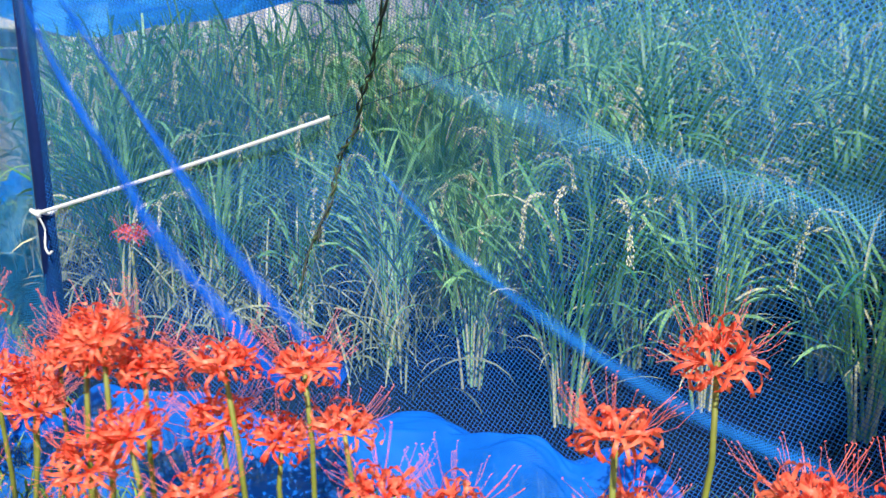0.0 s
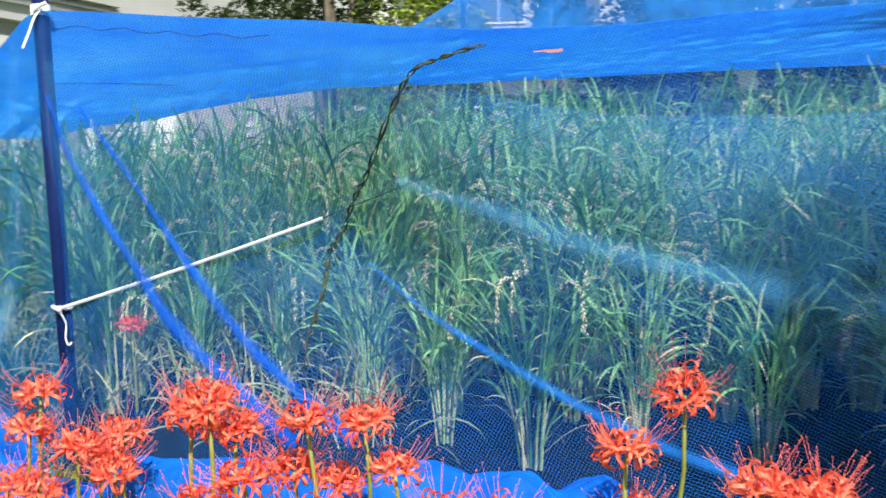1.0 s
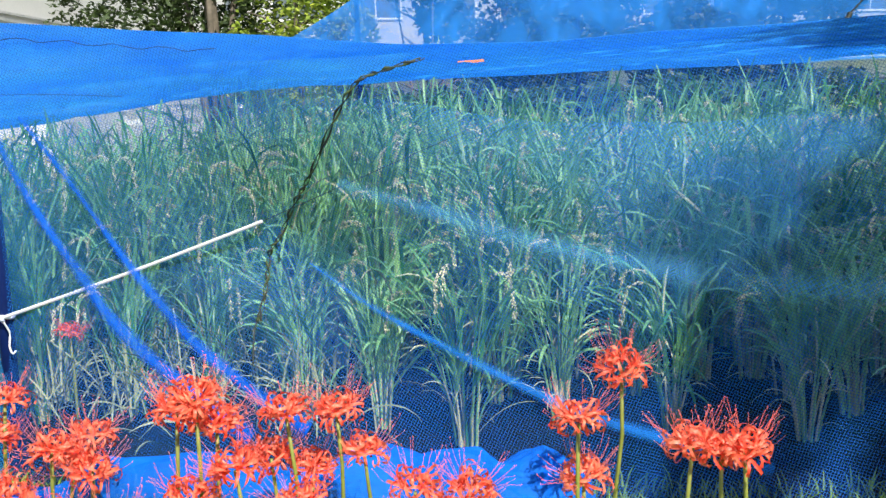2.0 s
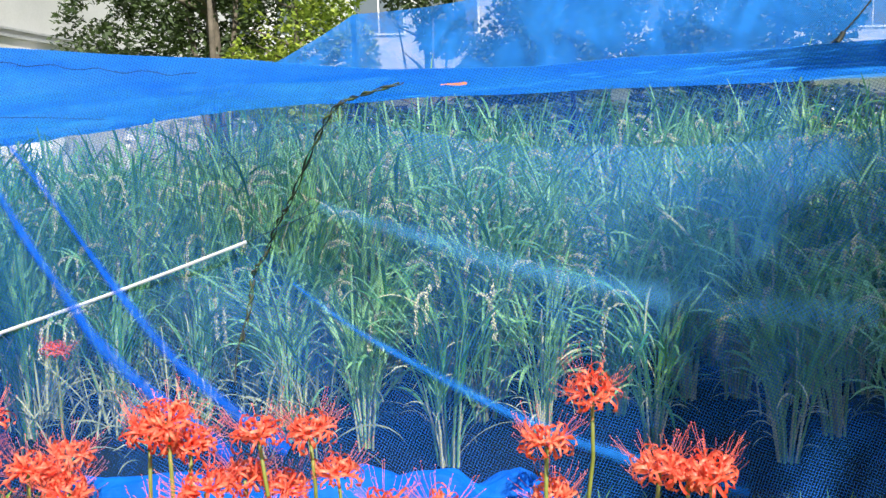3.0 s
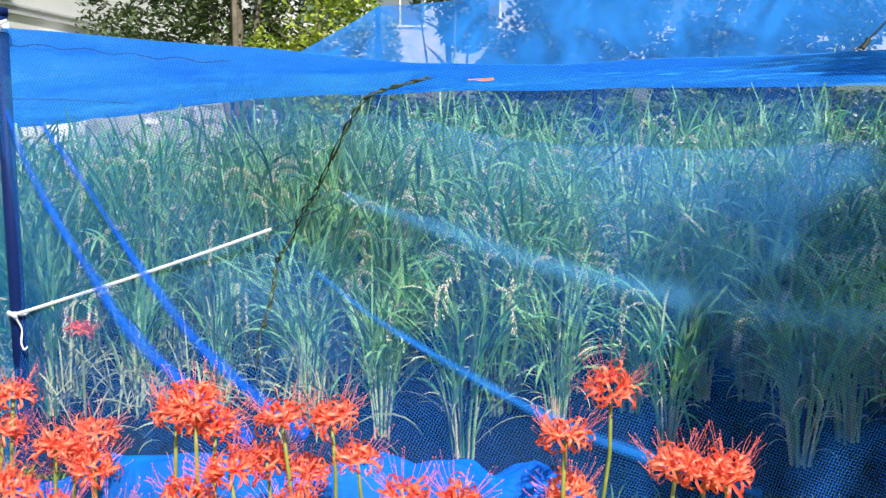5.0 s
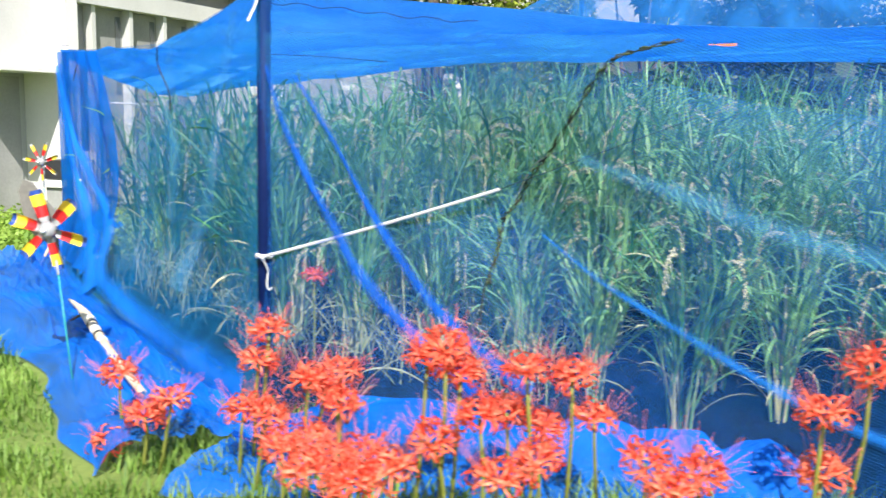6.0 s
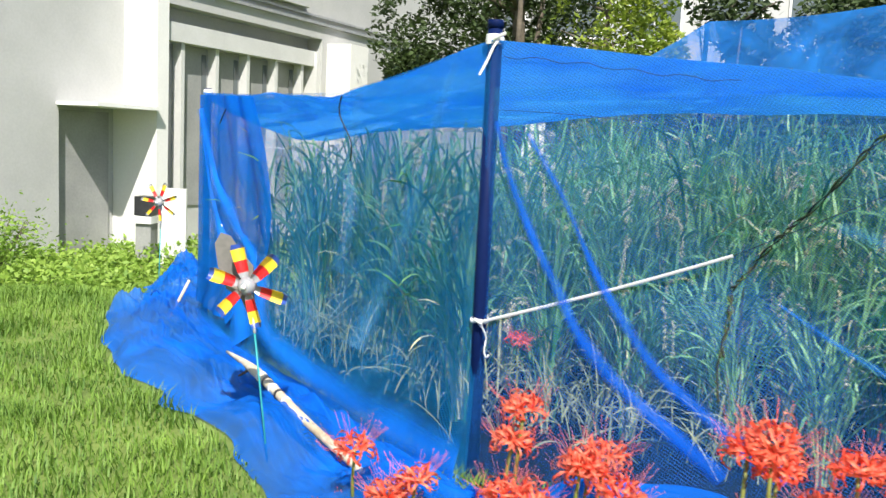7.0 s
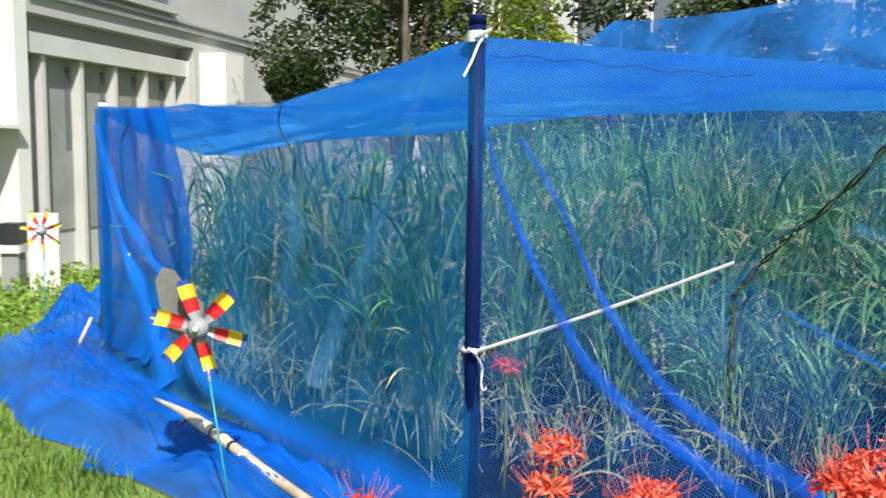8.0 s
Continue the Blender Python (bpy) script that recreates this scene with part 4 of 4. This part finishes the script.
rail = empty("white_fence", (0, 0, 0), "low white railing behind the trees", "fence")
for z in (1.55, 1.80):
    b = Soup()
    b.box((-2.5, 13.6, z), (4.0, 13.66, z + 0.10))
    part("rail", b, WHITEWALL, rail, smooth=False)
for k in range(9):
    b = Soup()
    b.box((-2.5 + 0.8 * k, 13.67, -0.6), (-2.42 + 0.8 * k, 13.73, 1.92))
    part("fence_post", b, WHITEWALL, rail, smooth=False)

# ---- strings, tape and rope on the net ----


def smooth_path(pts, n=6):
    pts = [Vector(p) for p in pts]
    out = []
    for i in range(len(pts) - 1):
        p0, p1, p2, p3 = pts[max(i - 1, 0)], pts[i], pts[i + 1], pts[min(i + 2, len(pts) - 1)]
        for k in range(n):
            t = k / n
            out.append(0.5 * ((2 * p1) + (p2 - p0) * t + (2 * p0 - 5 * p1 + 4 * p2 - p3) * t * t + (3 * p1 - p0 - 3 * p2 + p3) * t ** 3))
    return out + [pts[-1]]


def flat_band(pts, width, thick, up=(0, 0, 1)):
    """A flat tape of four faces round, along points."""
    s = Soup()
    rows = []
    for i, p in enumerate(pts):
        d = (pts[min(i + 1, len(pts) - 1)] - pts[max(i - 1, 0)]).normalized()
        u = Vector(up)
        a = (u - d * u.dot(d)).normalized()
        b = d.cross(a)
        rows.append([p + a * width + b * thick, p - a * width + b * thick, p - a * width - b * thick, p + a * width - b * thick, p + a * width + b * thick])
    s.quadstrip(rows)
    return s


line = empty("white_string", (0, 0, 0.63), "taut white flat cord tied to the corner post", "string")
hole = near(0.86, 0.915)
a0 = Vector((0.0, -0.045, 0.63))
cordpts = [a0.lerp(hole, k / 12) + Vector((0, -0.012 * math.sin(math.pi * k / 12), -0.006 * math.sin(math.pi * k / 12))) for k in range(13)]


def cord(name, pts, w=0.0062, mat=TAPE, parent=line, label=""):
    o = part(name, flat_band([Vector(p) - Vector((0, 0, 0.63)) for p in pts], w, 0.0018), mat, parent, label)
    return o


cord("cord", cordpts)
cord("inner_cord", [hole.lerp(hole + Vector((0.85, 0.55, 0.30)), k / 6) for k in range(7)], 0.0015, ROPEGREEN, line, "thin cord running on behind the net")
knot = Soup()
knot.tube([Vector((0.031 * math.cos(t), 0.031 * math.sin(t), 0.004 * math.sin(3 * t))) for t in [k * 2 * math.pi / 14 for k in range(15)]], 0.007, 6)
knot.tube([(0.01, -0.045, -0.012), (0.0, -0.055, 0.006), (-0.018, -0.045, 0.010)], 0.008, 6)
part("knot", knot, TAPE, line)
tail = smooth_path([(0.01, -0.05, 0.62), (0.03, -0.056, 0.58), (0.026, -0.058, 0.53), (0.034, -0.055, 0.505), (0.045, -0.055, 0.515)])
cord("tail", tail, 0.003)

strap = empty("white_strap", (0, 0, 1.65), "white cloth strap knotted round the post top", "strap")
b = Soup()
b.tube([(0, 0, -0.018), (0, 0, 0.0), (0, 0, 0.018)], [0.033, 0.0335, 0.032], 14, False)
part("loop", b, TAPE, strap)
part("tail", flat_band(smooth_path([(0.02, -0.035, 0.0), (0.0, -0.05, -0.03), (-0.02, -0.055, -0.08), (-0.045, -0.055, -0.13)]), 0.0042, 0.0015, (1, 0, 0.2)), TAPE, strap)
part("bow", flat_band(smooth_path([(-0.005, -0.04, -0.005), (0.02, -0.048, 0.008), (0.042, -0.048, 0.018)]), 0.006, 0.003, (0, 0, 1)), TAPE, strap)


def twisted(name, pts, label, mats=(ROPEDARK, ROPEGREEN), amp=0.0070, r=0.0040):
    """Two strands wound round each other along points."""
    e = empty(name, (0, 0, 0), label, "rope")
    fine = smooth_path(pts, 14)
    for k in (0, 1):
        s = Soup()
        w = []
        for i, p in enumerate(fine):
            an = i * 0.55 + math.pi * k
            w.append(p + Vector((amp * math.cos(an), amp * 0.5 * math.sin(an) - 0.006 + 0.024 * max(0.0, math.sin(i * 0.31)), amp * 0.6 * math.sin(an))))
        s.tube(w, [r * (0.8 + 0.4 * math.sin(i * 0.9 + k)) for i in range(len(w))], 6)
        part("strand", s, mats[k], e, "" if k == 0 else "yellow-green strand")
    return e


twisted("lacing_rope", [near(*q) for q in ((0.855, 0.555), (0.864, 0.69), (0.87, 0.79), (0.92, 0.86), (1.007, 0.996), (1.084, 1.084), (1.228, 1.293), (1.314, 1.40), (1.41, 1.432), (1.535, 1.46))], "dark twisted rope lacing a seam of the net")
thin = Soup()
thin.tube(smooth_path([near(*q) for q in ((0.855, 0.62), (0.845, 0.52), (0.86, 0.42))]), 0.003, 5)
solo("loose_string", thin, ROPEDARK, "thin dark string hanging down the net", "string")
for pts in ([left_net(0.36, 0.985), left_net(0.375, 0.93), left_net(0.35, 0.84), left_net(0.36, 0.78)],
            [left_net(0.86, 0.94), left_net(0.90, 0.86), left_net(0.90, 0.7), left_net(0.895, 0.5), left_net(0.89, 0.42)]):
    th = Soup()
    th.tube(smooth_path([p + Vector((-0.012, -0.012, 0)) for p in pts]), 0.0035, 5)
    solo("seam_string", th, ROPEDARK, "dark string threaded through the side net", "string")
loop = Soup()
c0 = left_net(0.885, 0.40) + Vector((-0.02, -0.02, 0))
loop.tube(smooth_path([c0 + Vector(q) for q in ((0, 0, 0.08), (0.02, 0, 0.05), (0.03, 0, 0.09), (0.0, 0, 0.06), (0.0, 0, 0.0), (0.01, 0, -0.03))]), 0.004, 5)
loop.tube(smooth_path([c0 + Vector(q) for q in ((0.02, 0, 0.02), (0.07, 0, 0.0), (0.11, 0, -0.01))]), 0.004, 5)
solo("white_tie", loop, TAPE, "small white string tie on the side net", "string")
bar = Soup()
bar.tube([(-2.05, 2.35, 1.20), (-1.4, 2.95, 1.19)], 0.006, 6)
solo("white_rod", bar, TAPE, "thin white rod inside the net by the far post", "rod")
tag = Soup()
tag.quadstrip([[Vector((1.68 + 0.013 * i, 0.15, 1.492 + 0.002 * math.sin(i * 0.9))) + Vector((0, 0.006 * j, 0.006 * j)) for j in (-1, 0, 1)] for i in range(9)])
solo("orange_tag", tag, ORANGE, "small orange and white tag lying on the net roof", "tag")

seam = Soup()
seam.tube(smooth_path([near(0.05 + 0.05 * k, front_top(0.05 + 0.05 * k) - 0.055 - 0.006 * math.sin(k * 1.9)) for k in range(17)]), 0.0016, 5)
part("seam", seam, DARKTHREAD, enclosure, "dark blue wavy seam below the top edge")
seam = Soup()
seam.tube(smooth_path([near(0.03 + 0.06 * k, 1.40 - 0.02 * k / 8) for k in range(9)]), 0.0012, 5)
part("seam", seam, DARKTHREAD, enclosure, "thin dark blue stitched seam")
hi = Soup()
hi.tube(smooth_path([(5.53, 3.24, 2.31), (5.42, 3.28, 2.16), (5.29, 3.33, 2.01), (5.19, 3.37, 1.92)]), 0.006, 5)
hi.tube(smooth_path([(5.31, 3.30, 2.04), (5.29, 3.30, 2.0), (5.26, 3.30, 1.96)]), 0.02, 6)
solo("guy_rope", hi, ROPEDARK, "dark rope with a knot on the tall back net", "rope")

# ---- pole on the hem ----
pole = empty("pale_pole", (-1.36, 1.04, 0.163), "pale peeled wooden pole lying on the net hem", "pole")
s = Soup()
q = Vector((1.10, -1.48, 0.0))
s.tube([q * t + Vector((0.01 * math.sin(t * 9), 0, 0.02 * math.sin(t * 5) - 0.03 * t)) for t in [k / 16 for k in range(17)]], [0.007 + 0.018 * min(1, k / 4) - 0.012 * max(0, (k - 4) / 12) for k in range(17)], 10)
part("shaft", s, BIRCH, pole)
for k in range(5):
    t = 0.30 + 0.05 * k
    s = Soup()
    c = q * t + Vector((0.01 * math.sin(t * 9), 0, 0.02 * math.sin(t * 5) - 0.03 * t))
    s.tube([c - q * 0.005, c + q * 0.005], 0.0262 - 0.0007 * k, 12)
    part("binding", s, DARK if k % 2 else TAPE, pole, "wound binding tape")
s = Soup()
s.tube([q * 0.21 + Vector((-0.012, -0.01, -0.002)), q * 0.22 + Vector((-0.035, -0.03, -0.01)), q * 0.225 + Vector((-0.05, -0.04, -0.015))], [0.007, 0.006, 0.003], 6)
part("branch_stub", s, BARK, pole, "brown broken twig stub")
st = Soup()
st.tube([(-2.05, 2.18, 0.32), (-2.16, 2.12, 0.06)], [0.009, 0.013], 8)
solo("short_stick", st, BIRCH, "short pale stick leaning by the far post", "stick")


# ---- bottle windmills ----
def windmill(at, face, spin, arms, label, rod_to, vane=True, blue_tips=True, slim=1.0):
    e = empty("pinwheel", Matrix.Translation(at) @ pose(0, 0, 0, 0, 0, face), label, "pinwheel", "homemade windmills")
    hub = Soup()
    hub.tube([(0, 0.03, 0), (0, 0.012, 0), (0, -0.012, 0), (0, -0.03, 0)], [0.014, 0.036, 0.036, 0.020], 16)
    part("hub", hub, GREYPLASTIC, e, "grey clear plastic hub")
    cap = Soup()
    cap.tube([(0, -0.030, 0), (0, -0.044, 0)], [0.011, 0.009], 12)
    part("cap", cap, TAPE, e, "white bottle cap")
    for k in range(arms):
        a = radians(spin + 360 / arms * k)
        d = Vector((math.sin(a), 0.0, math.cos(a)))
        sideways = Vector((math.cos(a), 0.35, -math.sin(a))).normalized()
        nrm = d.cross(sideways)

        def cup(r0, r1, w0, w1):
            c = Soup()
            rows = []
            for i in range(5):
                t = i / 4
                r, w = r0 + (r1 - r0) * t, (w0 + (w1 - w0) * t) * slim
                rows.append([d * r + sideways * (w * math.sin(b2)) + nrm * (w * (math.cos(b2) - 0.6)) for b2 in (-1.3, -0.8, -0.3, 0.3, 0.8, 1.3)])
            c.quadstrip(rows)
            rows2 = [[p + nrm * -0.002 for p in r] for r in rows]
            c.quadstrip([list(reversed(r)) for r in rows2])
            return c
        arm = part("arm", cup(0.030, 0.055, 0.014, 0.022), GREYPLASTIC, e)
        part("band", cup(0.055, 0.102, 0.022, 0.026), RED, arm, "red painted band")
        part("band", cup(0.102, 0.150, 0.027, 0.029), YELLOW, arm, "yellow painted band")
        part("tip", cup(0.150, 0.168, 0.028, 0.022), BLUE if blue_tips else GREYPLASTIC, arm, "dark blue painted tip")
    if vane:
        v = Soup()
        pts = [(0.0, 0.04), (0.0, 0.07), (-0.06, 0.13), (-0.10, 0.185), (-0.14, 0.195), (-0.165, 0.15), (-0.15, 0.06), (-0.11, -0.03), (-0.05, -0.06), (-0.012, -0.14), (0.012, -0.14)]
        for y in (0.055, 0.061):
            v.v.extend((x, y, z) for x, z in pts)
        n = len(pts)
        v.f.append(tuple(range(n)))
        v.f.append(tuple(reversed(range(n, 2 * n))))
        v.f.extend((i, i + n, (i + 1) % n + n, (i + 1) % n) for i in range(n))
        part("vane", v, BROWN, e, "brown tail vane", smooth=False)
    inv = (Matrix.Translation(at) @ pose(0, 0, 0, 0, 0, face)).inverted()
    ft = inv @ Vector(rod_to)
    r = Soup()
    top = Vector((0, 0.03, -0.01))
    r.tube([top.lerp(ft, t) for t in (0, 0.15, 0.27)], 0.006, 8)
    part("stick", r, TAPE, e)
    r = Soup()
    r.tube([top.lerp(ft, t) for t in (0.27, 0.6, 1.0)], 0.004, 8)
    part("rod", r, TEAL, e, "thin teal garden rod")
    return e


windmill((-0.92, 0.07, 0.685), -4, 43, 6, "homemade red and yellow plastic bottle windmill on a rod", (-0.80, 0.0, 0.02))
windmill((-2.89, 3.54, 0.70), -8, 20, 7, "second bottle windmill with red and yellow tips on a rod", (-2.89, 3.54, ground_z(-2.89, 3.54)), False, False, 0.55)

# ---- things by the building ----
bx = empty("appliance", (-4.82, 7.35, -0.05), "small black and white appliance on a stand by the door", "appliance")
b = Soup()
b.box((-0.11, -0.12, 0.26), (0.11, 0.12, 0.50))
part("body", b, DARK, bx, smooth=False)
b = Soup()
b.box((-0.12, -0.14, 0.16), (0.12, 0.12, 0.25))
part("tray", b, TAPE, bx, smooth=False)
b = Soup()
b.box((-0.10, -0.10, -0.3), (0.10, 0.10, 0.16))
part("stand", b, PANEL, bx, smooth=False)
bd = Soup()
bd.box((-4.62, 7.30, -0.45), (-4.28, 7.34, 0.57))
solo("white_board", bd, WHITEWALL, "upright white board leaning by the building", "board", smooth=False)

# ---- grass and weeds ----
random.seed(21)


def hem_line(x):
    """The y of the hem's outer edge at x."""
    return along(x, [(-2.75, 2.45), (-2.42, 1.80), (-2.08, 1.18), (-1.62, 0.78), (-1.25, 0.40), (-0.85, -0.05), (-0.62, -0.45), (-0.35, -0.8)])


gr = Soup()
for k in range(100000):
    x, y = rnd(-4.6, 0.3), rnd(-1.8, 5.5)
    if x > -2.75 and y > hem_line(x) - 0.03 and y < 2.5:
        continue
    if x > -2.6 and y > 2.4:
        continue
    if random.random() > 0.35 + 0.65 * min(1, max(0, 1 - (y - 1) / 5)):
        continue
    z = ground_z(x, y)
    h = rnd(0.03, 0.095) * (1.0 + 1.2 * wob(x, y, 0, 3.1))
    a = rnd(0, 6.28)
    d = Vector((math.cos(a), math.sin(a), 0)) * h * rnd(0.2, 0.9)
    w = Vector((-math.sin(a), math.cos(a), 0)) * rnd(0.002, 0.0045)
    p = Vector((x, y, z - 0.004))
    b = len(gr.v)
    gr.v.extend(tuple(q) for q in (p - w, p + w, p + d * 0.45 + Vector((0, 0, h * 0.65)) + w * 0.7, p + d * 0.45 + Vector((0, 0, h * 0.65)) - w * 0.7, p + d + Vector((0, 0, h * 0.9))))
    gr.f.extend(((b, b + 1, b + 2, b + 3), (b + 3, b + 2, b + 4)))
for k in range(60000):
    x, y = random.gauss(-1.0, 4.5), random.gauss(-3.0, 3.2)
    if inside(x, y) or (x > -2.9 and y > -0.9 - 0.2 * max(0, x)) or (-4.6 < x < 0.3 and -1.8 < y < 5.5):
        continue
    z = ground_z(x, y)
    h, a = rnd(0.03, 0.10) * (1.0 + 1.2 * wob(x, y, 0, 3.1)), rnd(0, 6.28)
    d = Vector((math.cos(a), math.sin(a), 0)) * h * rnd(0.2, 0.9)
    w = Vector((-math.sin(a), math.cos(a), 0)) * rnd(0.003, 0.006)
    p = Vector((x, y, z - 0.004))
    b = len(gr.v)
    gr.v.extend(tuple(q) for q in (p - w, p + w, p + d * 0.45 + Vector((0, 0, h * 0.65)) + w * 0.7, p + d * 0.45 + Vector((0, 0, h * 0.65)) - w * 0.7, p + d + Vector((0, 0, h * 0.9))))
    gr.f.extend(((b, b + 1, b + 2, b + 3), (b + 3, b + 2, b + 4)))
for k in range(16000):
    if k % 2:
        sgm = rnd(-0.05, 1.0)
        p = LEFT_POST * sgm + Vector((0.753, 0.657, 0)) * rnd(-0.35, -0.06)
    else:
        p = FRONT * rnd(-0.2, 4.5) + Vector((0.235, 0.972, 0)) * rnd(-0.75, -0.05)
    z, h, a = 0.03, rnd(0.03, 0.12), rnd(0, 6.28)
    d = Vector((math.cos(a), math.sin(a), 0)) * h * rnd(0.2, 1.0)
    w = Vector((-math.sin(a), math.cos(a), 0)) * rnd(0.002, 0.005)
    p = Vector((p.x, p.y, ground_z(p.x, p.y)))
    b = len(gr.v)
    gr.v.extend(tuple(q) for q in (p - w, p + w, p + d * 0.45 + Vector((0, 0, h * 0.65)) + w * 0.7, p + d * 0.45 + Vector((0, 0, h * 0.65)) - w * 0.7, p + d + Vector((0, 0, h * 0.9))))
    gr.f.extend(((b, b + 1, b + 2, b + 3), (b + 3, b + 2, b + 4)))
solo("lawn_grass", gr, GRASS, "short sunlit lawn grass", "grass", "stuff")

wd = Soup()
for k in range(26000):
    x, y = rnd(-8.5, -2.4), rnd(3.6, 8.6)
    if (Vector((x, y, 0)) - C1).dot(N2) < -0.6 or y < 3.9 - 0.35 * (x + 3):
        continue
    lim = 0.10 + 0.30 * max(0, wob(x, y, 0, 1.3) + 0.45)
    p = Vector((x, y, ground_z(x, y) + rnd(0, lim)))
    u = Vector((rnd(-1, 1), rnd(-1, 1), rnd(-0.2, 0.8))).normalized()
    w = u.cross(Vector((rnd(-1, 1), rnd(-1, 1), rnd(-1, 1)))).normalized()
    L = rnd(0.02, 0.05)
    b = len(wd.v)
    wd.v.extend(tuple(q) for q in (p - u * L, p + w * L * 0.5, p + u * L, p - w * L * 0.5))
    wd.f.append((b, b + 1, b + 2, b + 3))
solo("weeds", wd, WEED, "bright leafy weeds growing along the building", "weeds", "stuff", smooth=False)

bush = empty("bush", (-5.6, 5.3, ground_z(-5.6, 5.3)), "grey-green bush beside the lawn", "bush")
bt = Soup()
for k in range(9):
    a = rnd(0, 6.28)
    bt.tube([(0, 0, 0), (math.cos(a) * 0.2, math.sin(a) * 0.2, 0.35), (math.cos(a) * 0.4, math.sin(a) * 0.4, 0.7)], [0.012, 0.009, 0.004], 5)
part("branches", bt, BARK, bush)
bl = Soup()
for k in range(3500):
    d = Vector((random.gauss(0, 0.28), random.gauss(0, 0.28), 0.15 + abs(random.gauss(0.25, 0.22))))
    u = Vector((rnd(-1, 1), rnd(-1, 1), rnd(-0.4, 0.8))).normalized()
    w = u.cross(Vector((rnd(-1, 1), rnd(-1, 1), rnd(-1, 1)))).normalized()
    L = rnd(0.015, 0.035)
    b = len(bl.v)
    bl.v.extend(tuple(q) for q in (d - u * L, d + w * L * 0.5, d + u * L, d - w * L * 0.5))
    bl.f.append((b, b + 1, b + 2, b + 3))
part("foliage", bl, WEED, bush, smooth=False)
